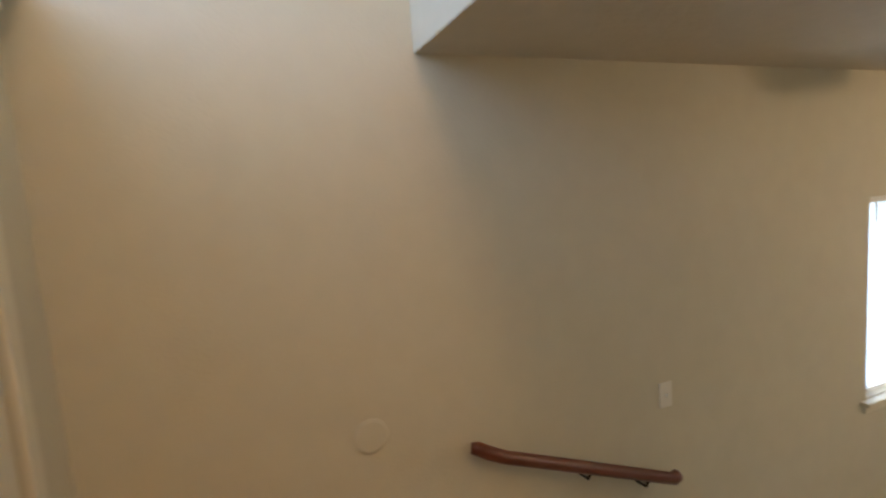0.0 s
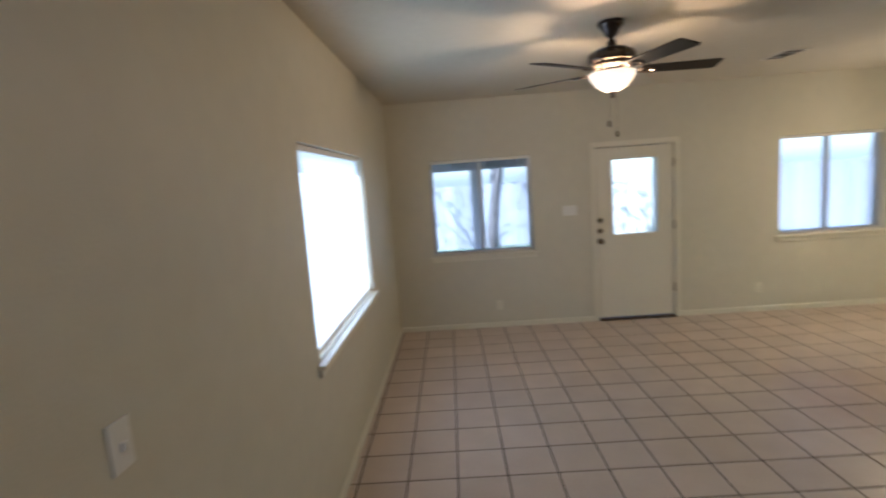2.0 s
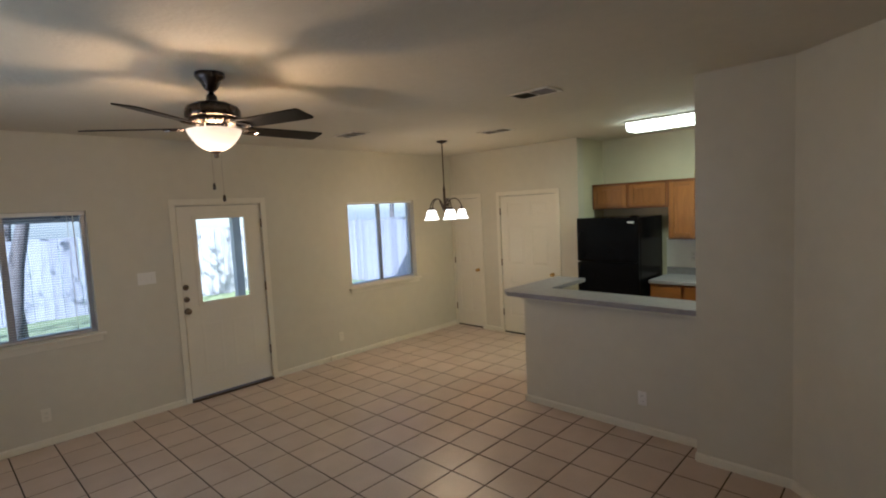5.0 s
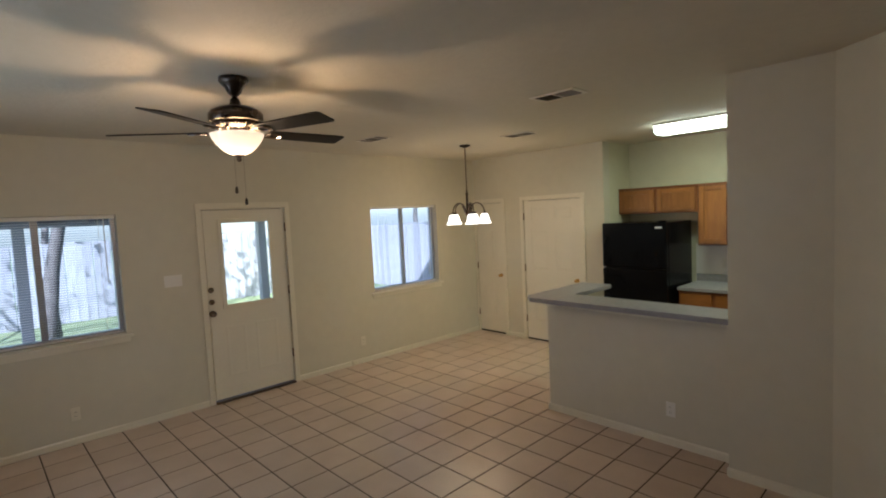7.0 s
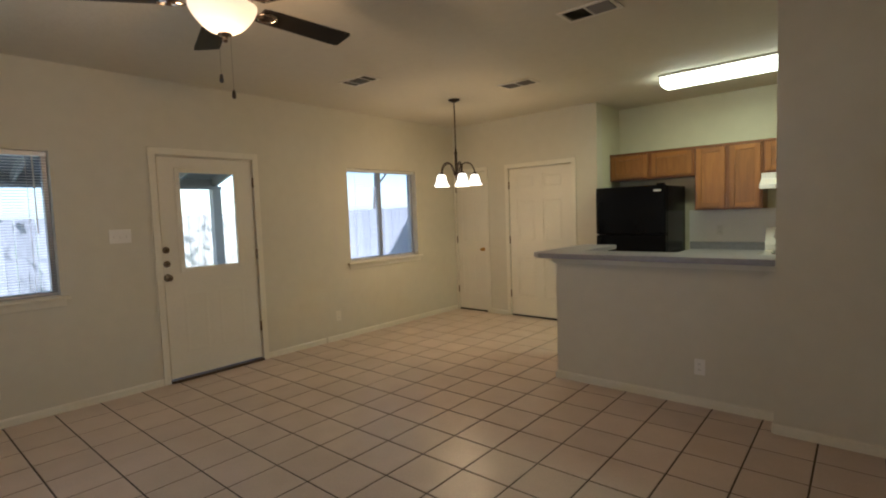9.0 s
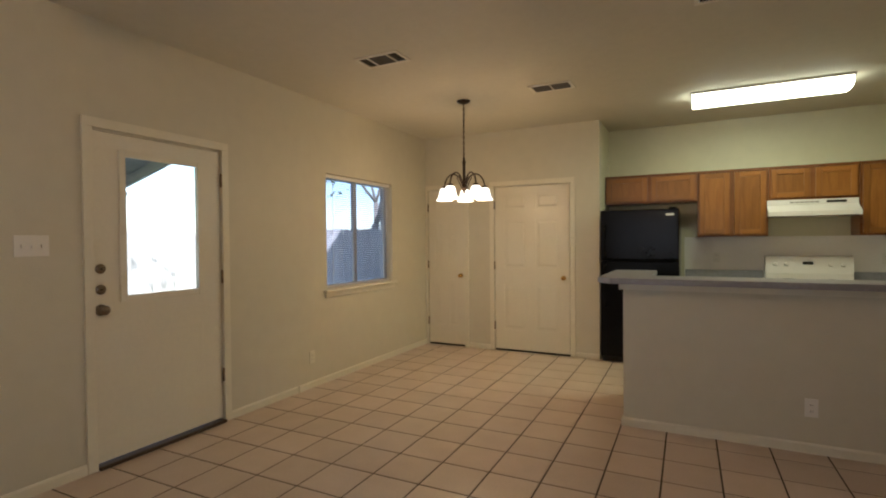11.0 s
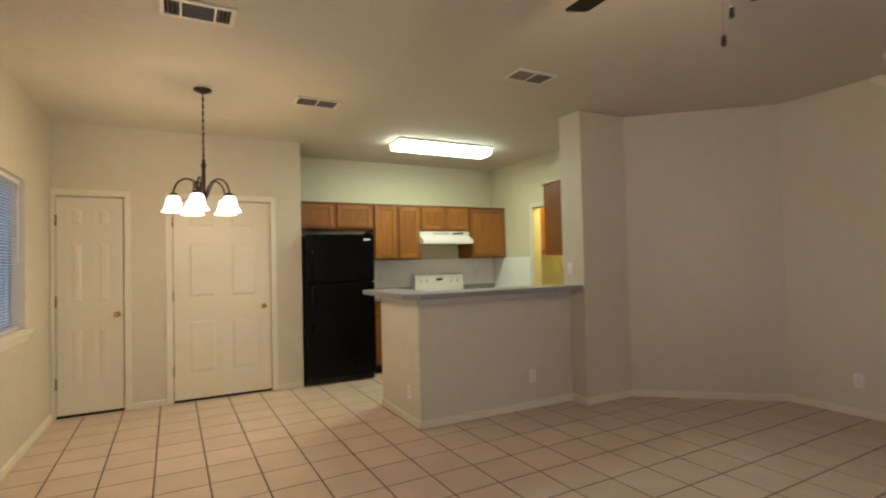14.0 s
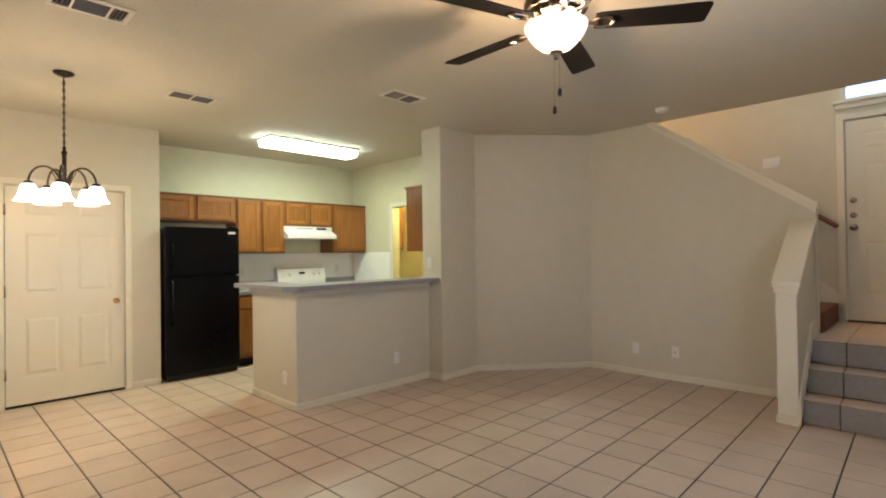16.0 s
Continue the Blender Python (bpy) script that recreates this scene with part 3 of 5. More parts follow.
# back door, half glazed
d = thing("door_3", (E, -0.855, 0), "closed cream back door with half-height glass pane", "door", kind="structure")
LITE = (-1.137, -0.607, 1.018, 1.905)
bm = bmesh.new()
y0, y1 = BACK[0] + 0.010, BACK[1] - 0.011
xf = E + 0.008
# Dark strips behind the leaf's edges paint the shade in the jamb gap.
for a0, a1, z0, z1 in ((BACK[0] + 0.0055, y0 + 0.004, 0.025, 2.036), (y1 - 0.004, BACK[1] - 0.0055, 0.025, 2.036), (y0 + 0.004, y1 - 0.004, 2.024, 2.0365)):
    part("gap_shade", cuboid(xf + 0.042, xf + 0.06, a0, a1, z0, z1), DARK, d, "dark backing for the shaded gap round the leaf")
for a0, a1, z0, z1 in ((y0, LITE[0], 0.034, 2.031), (LITE[1], y1, 0.034, 2.031), (LITE[0], LITE[1], 0.034, LITE[2]), (LITE[0], LITE[1], LITE[3], 2.031)):
    box(bm, xf, xf + 0.04, a0, a1, z0, z1)
for a0, a1 in ((y0 + 0.15, -0.905), (-0.805, y1 - 0.15)):
    z0, z1 = 0.25, 0.80
    ring = [[bm.verts.new((xf - dx, y, z)) for y, z in ((a0 + m, z0 + m), (a1 - m, z0 + m), (a1 - m, z1 - m), (a0 + m, z1 - m))] for dx, m in ((0.0004, 0.0), (0.0013, 0.012), (0.0013, 0.024), (0.0006, 0.04))]
    for p, q in zip(ring, ring[1:]):
        for k in range(4):
            bm.faces.new((p[k], p[(k + 1) % 4], q[(k + 1) % 4], q[k]))
leaf = part("leaf", bm, DOORPAINT, d)
for a0, a1, z0, z1 in ((LITE[0] - 0.03, LITE[0] + 0.012, LITE[2] - 0.03, LITE[3] + 0.03), (LITE[1] - 0.012, LITE[1] + 0.03, LITE[2] - 0.03, LITE[3] + 0.03),
                       (LITE[0] + 0.012, LITE[1] - 0.012, LITE[2] - 0.03, LITE[2] + 0.012), (LITE[0] + 0.012, LITE[1] - 0.012, LITE[3] - 0.012, LITE[3] + 0.03)):
    part("glazing_bead", cuboid(xf - 0.012, xf + 0.002, a0, a1, z0, z1, 0.004), DOORPAINT, d)
p = part("pane", cuboid(xf + 0.018, xf + 0.023, LITE[0] + 0.001, LITE[1] - 0.001, LITE[2] + 0.001, LITE[3] - 0.001), DOORGLASS, d, "clear door glass")
p.visible_shadow = False
for a0, a1, z0, z1 in ((BACK[0] + 0.0005, BACK[0] + 0.005, 0, 2.041), (BACK[1] - 0.005, BACK[1] - 0.0005, 0, 2.041), (BACK[0], BACK[1], 2.037, 2.045)):
    part("jamb", cuboid(E + 0.012, E + T, a0, a1, z0, z1), TRIM, d)
part("threshold", cuboid(E - 0.035, E + T, BACK[0], BACK[1], 0.001, 0.024, 0.006), THRESH, d, "dark metal threshold")
casing(d, "y", E, -1, BACK[0], BACK[1], 0.0, 2.046)
hinges(d, "y", E, -1, BACK[0] + 0.004, (0.36, 1.10, 1.82))
part("knob", knob_mesh((xf, -0.463, 0.955), (-1, 0, 0), 0.030), PEWTER, d, "pewter door knob", smooth=True)
for z in (1.078, 1.203):
    part("deadbolt", bolt_mesh((xf, -0.463, z), (-1, 0, 0), 0.030), PEWTER, d, "pewter deadbolt")

# front door on the landing, with transom
d = thing("door_4", (WEST, 1.22, LAND), "closed cream six-panel front door with pewter locks", "door", kind="structure")
leaf = swap(panel_leaf(FRONT[1] - FRONT[0] - 0.020, 2.015, SIX, 2), 1)
bmesh.ops.translate(leaf, vec=(WEST - 0.008, FRONT[0] + 0.010, LAND + 0.02), verts=leaf.verts)
part("leaf", leaf, DOORPAINT, d)
for a0, a1, z0, z1 in ((FRONT[0] + 0.0005, FRONT[0] + 0.005, LAND, LAND + 2.045), (FRONT[1] - 0.005, FRONT[1] - 0.0005, LAND, LAND + 2.045), (FRONT[0], FRONT[1], LAND + 2.043, LAND + 2.049)):
    part("jamb", cuboid(WEST - 0.13, WEST - 0.012, a0, a1, z0, z1), TRIM, d)
# Dark sheet behind the whole leaf, so the gap round it looks shaded.
part("gap_shade", cuboid(WEST - 0.125, WEST - 0.05, FRONT[0] + 0.006, FRONT[1] - 0.006, LAND + 0.019, LAND + 2.042), DARK, d, "dark backing for the shaded gap round the leaf")
part("threshold", cuboid(WEST - T, WEST + 0.03, FRONT[0], FRONT[1], LAND + 0.001, LAND + 0.018, 0.004), THRESH, d, "dark metal threshold")
casing(d, "y", WEST, 1, FRONT[0], FRONT[1], LAND, LAND + 2.05, 0.062)
part("knob", knob_mesh((WEST - 0.008, 0.82, LAND + 0.955), (1, 0, 0), 0.030), PEWTER, d, "pewter door knob", smooth=True)
for z in (1.08, 1.23):
    part("deadbolt", bolt_mesh((WEST - 0.008, 0.82, LAND + z), (1, 0, 0), 0.030), PEWTER, d, "pewter deadbolt")


# ---- windows with blinds ----
def window(name, axis, c, out, op, label, tilt, slat_mat, gap=0.0215, lift=0.0):
    a0, a1, z0, z1 = op
    mid = (a0 + a1) / 2

    def blk(p, q, c0, c1, r, s, bev=0.0):
        c0, c1 = c + out * c0, c + out * c1
        return cuboid(p, q, c0, c1, r, s, bev) if axis == "x" else cuboid(c0, c1, p, q, r, s, bev)
    base = (mid, c, z0) if axis == "x" else (c, mid, z0)
    w = thing(name, base, label, "window", kind="structure")
    for p, q, r, s in ((a0, a0 + 0.035, z0 + 0.001, z1), (a1 - 0.035, a1, z0 + 0.001, z1), (a0 + 0.035, a1 - 0.035, z1 - 0.035, z1), (a0 + 0.035, a1 - 0.035, z0 + 0.001, z0 + 0.04)):
        part("window_frame", blk(p, q, 0.085, 0.145, r, s, 0.003), ALU, w)
    if lift == 0.0:
        part("meeting_rail", blk(mid - 0.026, mid + 0.026, 0.095, 0.135, z0 + 0.04, z1 - 0.035, 0.003), ALU, w, "aluminium meeting rail")
    for p, q, k in ((a0 + 0.036, mid - 0.027, 0.108), (mid + 0.027, a1 - 0.036, 0.122)):
        g = part("pane", blk(p, q, k, k + 0.004, z0 + 0.041, z1 - 0.036), GLASS, w, "window glass tinted to dim the yard")
        g.visible_shadow = False
    part("window_sill", blk(a0 - 0.055, a1 + 0.055, -0.045, -0.0005, z0 - 0.024, z0, 0.006), TRIM, w, "cream painted sill board")
    part("window_stool", blk(a0 + 0.001, a1 - 0.001, 0.0005, 0.084, z0 - 0.001, z0 + 0.008), TRIM, w)
    part("apron", blk(a0 - 0.03, a1 + 0.03, -0.016, -0.0005, z0 - 0.075, z0 - 0.025, 0.005), TRIM, w, "cream painted apron")
    b = thing("window_blind", base, "white horizontal slat blind hung in the window", "blind")
    part("headrail", blk(a0 + 0.008, a1 - 0.008, 0.030, 0.066, z1 - 0.036, z1 - 0.004, 0.003), PLASTIC, b)
    zb = z0 + 0.03 + lift
    part("bottom_rail", blk(a0 + 0.010, a1 - 0.010, 0.036, 0.060, zb - 0.012, zb, 0.003), PLASTIC, b)
    L = a1 - a0 - 0.024
    me = bpy.data.meshes.new("slat")
    bm = bmesh.new()
    n, half = 4, 0.0125
    for s in (0, 1):
        for k in range(n + 1):
            u = -half + 2 * half * k / n
            h = 0.0016 * (1 - (u / half) ** 2)
            bm.verts.new(((s - 0.5) * L, u, h) if axis == "x" else (u, (s - 0.5) * L, h))
    bm.verts.ensure_lookup_table()
    for k in range(n):
        bm.faces.new((bm.verts[k], bm.verts[k + 1], bm.verts[n + 2 + k], bm.verts[n + 1 + k]))
    bm.to_mesh(me)
    bm.free()
    me.materials.append(slat_mat)
    z = zb + 0.012
    while z < z1 - 0.045:
        s = new("slat", me)
        s.parent = b
        cc = c + out * 0.048
        s.location = Vector((mid, cc, z) if axis == "x" else (cc, mid, z)) - WHERE[b.name]
        s.rotation_euler = (tilt, 0, 0) if axis == "x" else (0, tilt, 0)
        z += gap
    for a in (a0 + 0.14, a1 - 0.14):
        part("ladder_cord", blk(a - 0.0012, a + 0.0012, 0.0335, 0.0355, zb, z1 - 0.03), PLASTIC, b)
    bm = bmesh.new()
    wa = a0 + 0.10
    pw = [(wa, c + out * 0.02, z1 - 0.04), (wa, c + out * 0.018, z1 - 0.62)] if axis == "x" else [(c + out * 0.02, wa, z1 - 0.04), (c + out * 0.018, wa, z1 - 0.62)]
    tube(bm, pw, 0.004, 6)
    part("tilt_wand", bm, PLASTIC, b, "clear plastic tilt wand")
    return w


window("window_1", "y", E, 1, WIN_E, "aluminium sliding window with open white blinds", radians(4), SLAT)
window("window_2", "y", E, 1, WIN_S, "aluminium sliding window with open white blinds", radians(6), SLAT)
window("window_3", "x", N, 1, WIN_N, "wide window with closed sunlit white blinds", radians(-74), SLAT_SHUT, lift=0.001)
w = thing("window_4", (WEST, 1.33, TRANSOM[2]), "tall transom window above the front door", "window", kind="structure")
for p, q, r, s in ((TRANSOM[0], TRANSOM[0] + 0.04, TRANSOM[2], TRANSOM[3]), (TRANSOM[1] - 0.04, TRANSOM[1], TRANSOM[2], TRANSOM[3]),
                   (TRANSOM[0] + 0.04, TRANSOM[1] - 0.04, TRANSOM[2], TRANSOM[2] + 0.04), (TRANSOM[0] + 0.04, TRANSOM[1] - 0.04, TRANSOM[3] - 0.04, TRANSOM[3]), (1.275, 1.315, TRANSOM[2] + 0.04, TRANSOM[3] - 0.04)):
    part("window_frame", cuboid(WEST - 0.12, WEST - 0.06, p, q, r, s, 0.003), TRIM, w)
for p, q in ((TRANSOM[0] + 0.041, 1.274), (1.316, TRANSOM[1] - 0.041)):
    g = part("pane", cuboid(WEST - 0.092, WEST - 0.088, p, q, TRANSOM[2] + 0.041, TRANSOM[3] - 0.041), GLASS, w)
    g.visible_shadow = False
part("window_sill", cuboid(WEST + 0.0005, WEST + 0.06, TRANSOM[0] - 0.06, TRANSOM[1] + 0.06, TRANSOM[2] - 0.03, TRANSOM[2], 0.006), TRIM, w)
part("apron", cuboid(WEST + 0.0005, WEST + 0.03, TRANSOM[0] - 0.04, TRANSOM[1] + 0.04, TRANSOM[2] - 0.085, TRANSOM[2] - 0.031, 0.006), TRIM, w)


# ---- plates, detector, vents ----
def plate(name, place, normal, gangs, label, category, kind, mat=None):
    """A wall plate with its toggles or sockets; normal is +-x or +-y."""
    t = thing(name, place, label, category)
    mat = mat or PLASTIC
    p = Vector(place)
    w, h = 0.070 + 0.046 * (gangs - 1), 0.115
    nx = Vector(normal)
    al = Vector((0, 1, 0)) if abs(nx.x) > 0.5 else Vector((1, 0, 0))

    def blk(u0, u1, d0, d1, z0, z1, bev):
        a = p + al * u0 + nx * d0
        b = p + al * u1 + nx * d1
        return cuboid(a.x, b.x, a.y, b.y, p.z + z0, p.z + z1, bev)
    part("cover_plate", blk(-w / 2, w / 2, 0.0005, 0.007, -h / 2, h / 2, 0.0025), mat, t)
    for g in range(gangs):
        u = (g - (gangs - 1) / 2) * 0.046
        if kind == "switch":
            part("toggle", blk(u - 0.005, u + 0.005, 0.0075, 0.017, -0.012, 0.008, 0.002), mat, t)
        elif kind == "outlet":
            for z in (-0.020, 0.020):
                o = part("socket", blk(u - 0.017, u + 0.017, 0.0075, 0.0095, z - 0.014, z + 0.014, 0.001), mat, t)
                for du in (-0.006, 0.006):
                    part("slot", blk(u + du - 0.0012, u + du + 0.0012, 0.0096, 0.0100, z - 0.005, z + 0.005, 0), DARK, o)
        else:
            part("jack", blk(u - 0.006, u + 0.006, 0.0075, 0.014, -0.006, 0.006, 0.002), HINGE, t)
    return t


plate("light_switch", (1.998, N, 1.258), (0, -1, 0), 1, "white single switch plate on the beige wall", "switch", "switch")
plate("light_switch", (E, -0.115, 1.345), (-1, 0, 0), 3, "white three-gang switch plate beside the back door", "switch", "switch")
plate("light_switch", (WEST, 0.125, 2.29), (1, 0, 0), 3, "white three-gang switch plate on the entry wall", "switch", "switch")
plate("light_switch", (2.548, -2.515, 1.24), (1, 0, 0), 1, "white single switch plate on the pillar", "switch", "switch")
plate("wall_outlet", (E, 0.756, 0.27), (-1, 0, 0), 1, "cream wall outlet under the window", "outlet", "outlet", TRIM)
plate("wall_outlet", (E, -2.29, 0.285), (-1, 0, 0), 1, "cream wall outlet near the baseboard", "outlet", "outlet", TRIM)
plate("wall_outlet", (3.017, -2.54, 0.286), (0, 1, 0), 1, "white outlet low on the bar wall", "outlet", "outlet")
plate("wall_outlet", (4.133, -2.745, 0.255), (1, 0, 0), 1, "white outlet on the end of the bar wall", "outlet", "outlet")
plate("wall_outlet", (0.965, -0.94, 0.285), (1, 0, 0), 1, "white wall outlet on the stair wall", "outlet", "outlet")
plate("cable_plate", (0.965, -0.525, 0.29), (1, 0, 0), 1, "small white cable plate on the stair wall", "outlet", "jack")
plate("wall_outlet", (3.45, KB + 0.008, 1.14), (0, 1, 0), 1, "white outlet above the kitchen counter", "outlet", "outlet")
plate("wall_outlet", (1.95, KB + 0.008, 1.14), (0, 1, 0), 1, "white outlet above the kitchen counter", "outlet", "outlet")
bump = thing("round_cover", (0.665, N, 1.413), "round blank cover painted over on the wall", "cover")
bm = bmesh.new()
tube(bm, [(0.665, N - 0.0005, 1.413), (0.665, N - 0.005, 1.413), (0.665, N - 0.009, 1.413)], [0.062, 0.062, 0.052], 32)
part("disc", bm, PAINT, bump)
sm = thing("smoke_detector", (1.446, -0.44, TOP), "round white smoke detector on the ceiling", "detector")
part("base", lathe(bmesh.new(), [(0.062, TOP - 0.0005), (0.062, TOP - 0.012), (0.060, TOP - 0.014)], (1.446, -0.44)), PLASTIC, sm, smooth=False)
part("body", lathe(bmesh.new(), [(0.054, TOP - 0.0145), (0.052, TOP - 0.03), (0.040, TOP - 0.038), (0.012, TOP - 0.040)], (1.446, -0.44)), PLASTIC, sm)


def vent(x, y, w, d, cuts, across):
    """A register: cuts are the dividers' places along its width, across says cell by cell whether the louvres run across it."""
    t = thing("ceiling_vent", (x, y, TOP), "white metal ceiling vent with louvres darkened as if in shade", "vent", "ceiling vents")
    z, f = TOP - 0.0005, 0.026
    x0, x1, y0, y1 = x - w / 2 + f, x + w / 2 - f, y - d / 2 + f, y + d / 2 - f
    for a, b, c, e in ((x0 - f, x1 + f, y0 - f, y0), (x0 - f, x1 + f, y1, y1 + f), (x0 - f, x0, y0, y1), (x1, x1 + f, y0, y1)):
        part("frame", cuboid(a, b, c, e, z - 0.010, z, 0.004), VENTPAINT, t)
    # Near-black sheet on the closed ceiling stands for the duct's shade.
    part("backing", cuboid(x0, x1, y0, y1, z - 0.001, z - 0.0002), DARK, t, "dark sheet for the shade inside the duct")
    us = [x0] + [x0 + (x1 - x0) * c for c in cuts] + [x1]
    for u in us[1:-1]:
        part("divider", cuboid(u - 0.006, u + 0.006, y0, y1, z - 0.011, z - 0.002, 0.002), VENTPAINT, t)
    for (a, b), flip in zip(zip(us, us[1:]), across):
        a, b = a + 0.007, b - 0.007
        span = b - a if flip else y1 - y0
        n = max(3, round(span / 0.019))
        for k in range(n):
            q = (a if flip else y0) + span * (k + 0.5) / n
            if flip:
                bm = cuboid(q - 0.0055, q + 0.0055, y0, y1, z - 0.0068, z - 0.006)
                turn, cent, ax = -66, (q, y, z - 0.0064), "Y"
            else:
                bm = cuboid(a, b, q - 0.0055, q + 0.0055, z - 0.0068, z - 0.006)
                turn, cent, ax = 70, (x, q, z - 0.0064), "X"
            bmesh.ops.rotate(bm, cent=cent, matrix=Matrix.Rotation(radians(turn), 3, ax), verts=bm.verts)
            part("slat", bm, LOUVRE, t)


vent(3.49, -1.845, 0.36, 0.21, (0.5,), (False, True))
vent(4.785, -3.06, 0.37, 0.21, (0.5,), (False, False))
vent(5.717, -1.818, 0.37, 0.21, (0.24, 0.76), (True, False, True))

# ---- ceiling fan ----
fan = thing("ceiling_fan", (*FAN, TOP), "dark five-blade ceiling fan with lit glass bowl", "ceiling fan")
part("canopy", lathe(bmesh.new(), [(0.078, TOP - 0.0005), (0.080, TOP - 0.022), (0.070, TOP - 0.035), (0.050, TOP - 0.055), (0.036, TOP - 0.085), (0.018, TOP - 0.10)], FAN, 32), DARKMETAL, fan, smooth=True)
part("downrod", lathe(bmesh.new(), [(0.0135, TOP - 0.098), (0.0135, 2.545)], FAN, 16), DARKMETAL, fan, smooth=True)
part("yoke_cover", lathe(bmesh.new(), [(0.016, 2.585), (0.026, 2.575), (0.030, 2.548), (0.034, 2.540)], FAN, 24), DARKMETAL, fan, smooth=True)
part("motor_housing", lathe(bmesh.new(), [(0.040, 2.540), (0.090, 2.530), (0.136, 2.508), (0.146, 2.490), (0.146, 2.455), (0.138, 2.448)], FAN, 40), DARKMETAL, fan, smooth=True)
part("vented_ring", lathe(bmesh.new(), [(0.130, 2.447), (0.120, 2.425), (0.095, 2.408), (0.075, 2.402)], FAN, 40), DARKMETAL, fan, "dark vented ring", smooth=True)
for k in range(18):
    a = 2 * math.pi * k / 18
    u = Vector((math.cos(a), math.sin(a), 0))
    bm = bmesh.new()
    tube(bm, [Vector((*FAN, 2.438)) + u * 0.128, Vector((*FAN, 2.414)) + u * 0.108], 0.006, 6)
    part("rib", bm, PEWTER, fan, smooth=True)
part("switch_cup", lathe(bmesh.new(), [(0.074, 2.415), (0.066, 2.406), (0.060, 2.396), (0.085, 2.391), (0.085, 2.386)], FAN, 32), DARKMETAL, fan, smooth=True)
bowl = part("glass_bowl", lathe(bmesh.new(), [(0.144, 2.384), (0.142, 2.374), (0.134, 2.356), (0.118, 2.331), (0.098, 2.307), (0.074, 2.286), (0.046, 2.272), (0.026, 2.267), (0.010, 2.266)], FAN, 48, caps=False), BOWLGLASS, fan, "lit frosted amber glass bowl", smooth=True)
bowl.visible_shadow = False
part("finial", lathe(bmesh.new(), [(0.030, 2.268), (0.030, 2.261), (0.014, 2.256), (0.012, 2.246), (0.015, 2.242), (0.012, 2.234), (0.006, 2.230)], FAN, 20), PEWTER, fan, smooth=True)
for k in range(5):
    ang = radians(53.75 + 72 * k)
    m = Matrix.Translation((*FAN, 2.392)) @ Matrix.Rotation(ang, 4, "Z") @ Matrix.Rotation(radians(-11), 4, "X")
    bm = bmesh.new()
    out = [(0.175, -0.050), (0.20, -0.057), (0.60, -0.068), (0.652, -0.067), (0.664, -0.056), (0.664, 0.056), (0.652, 0.067), (0.60, 0.068), (0.20, 0.057), (0.175, 0.050)]
    prism(bm, out, "z", 0.0, 0.006)
    bmesh.ops.transform(bm, matrix=m, verts=bm.verts)
    bl = part("blade", bm, FANWOOD, fan)
    bm = bmesh.new()
    box(bm, 0.085, 0.19, -0.013, 0.013, -0.009, -0.003, 0.002)
    tube(bm, [(0.09, 0, -0.004), (0.098, 0, 0.022)], 0.010, 8)
    for s in (-1, 1):
        tube(bm, [(0.165, 0.006 * s, -0.004), (0.185, 0.026 * s, -0.004), (0.215, 0.034 * s, -0.004), (0.245, 0.026 * s, -0.004), (0.262, 0.0, -0.004)], 0.0065, 8)
    bmesh.ops.transform(bm, matrix=m, verts=bm.verts)
    part("blade_bracket", bm, PEWTER, fan, "scrolled pewter blade bracket")
for dx, dy, zl in ((0.010, 0.022, 2.052), (-0.012, -0.020, 1.985)):
    bm = bmesh.new()
    tube(bm, [(FAN[0] + dx, FAN[1] + dy, 2.276), (FAN[0] + dx, FAN[1] + dy, zl + 0.038)], 0.0007, 6)
    ch = part("pull_chain", bm, PEWTER, fan)
    part("pull_fob", lathe(bmesh.new(), [(0.003, zl + 0.040), (0.007, zl + 0.032), (0.0095, zl + 0.008), (0.006, zl)], (FAN[0] + dx, FAN[1] + dy), 10), DARKMETAL, fan, smooth=True)

# ---- chandelier ----
ch = thing("chandelier", (*CHAN, TOP), "dark bronze five-arm chandelier with lit white glass shades", "chandelier")
part("canopy", lathe(bmesh.new(), [(0.066, TOP - 0.0005), (0.064, TOP - 0.012), (0.040, TOP - 0.024), (0.012, TOP - 0.034)], CHAN, 32), BRONZE, ch, smooth=True)
z = TOP - 0.034
k = 0
while z > 2.16:
    bm = bmesh.new()
    a = 0 if k % 2 else math.pi / 2
    ring = [Vector((CHAN[0] + 0.008 * math.cos(t) * math.cos(a), CHAN[1] + 0.008 * math.cos(t) * math.sin(a), z - 0.017 + 0.017 * math.sin(t))) for t in [2 * math.pi * i / 10 for i in range(11)]]
    tube(bm, ring, 0.0026, 5)
    part("chain_link", bm, BRONZE, ch, smooth=True)
    z -= 0.027
    k += 1
part("cord", lathe(bmesh.new(), [(0.0042, TOP - 0.03), (0.0042, 2.16)], CHAN, 10), HINGE, ch, "brown cord threaded through the chain")
part("stem", lathe(bmesh.new(), [(0.004, 2.165), (0.012, 2.150), (0.010, 2.128), (0.019, 2.118), (0.019, 2.105), (0.014, 2.092), (0.014, 1.90), (0.024, 1.885), (0.027, 1.862), (0.018, 1.838), (0.010, 1.826), (0.012, 1.814), (0.004, 1.802)], CHAN, 20), BRONZE, ch, smooth=True)
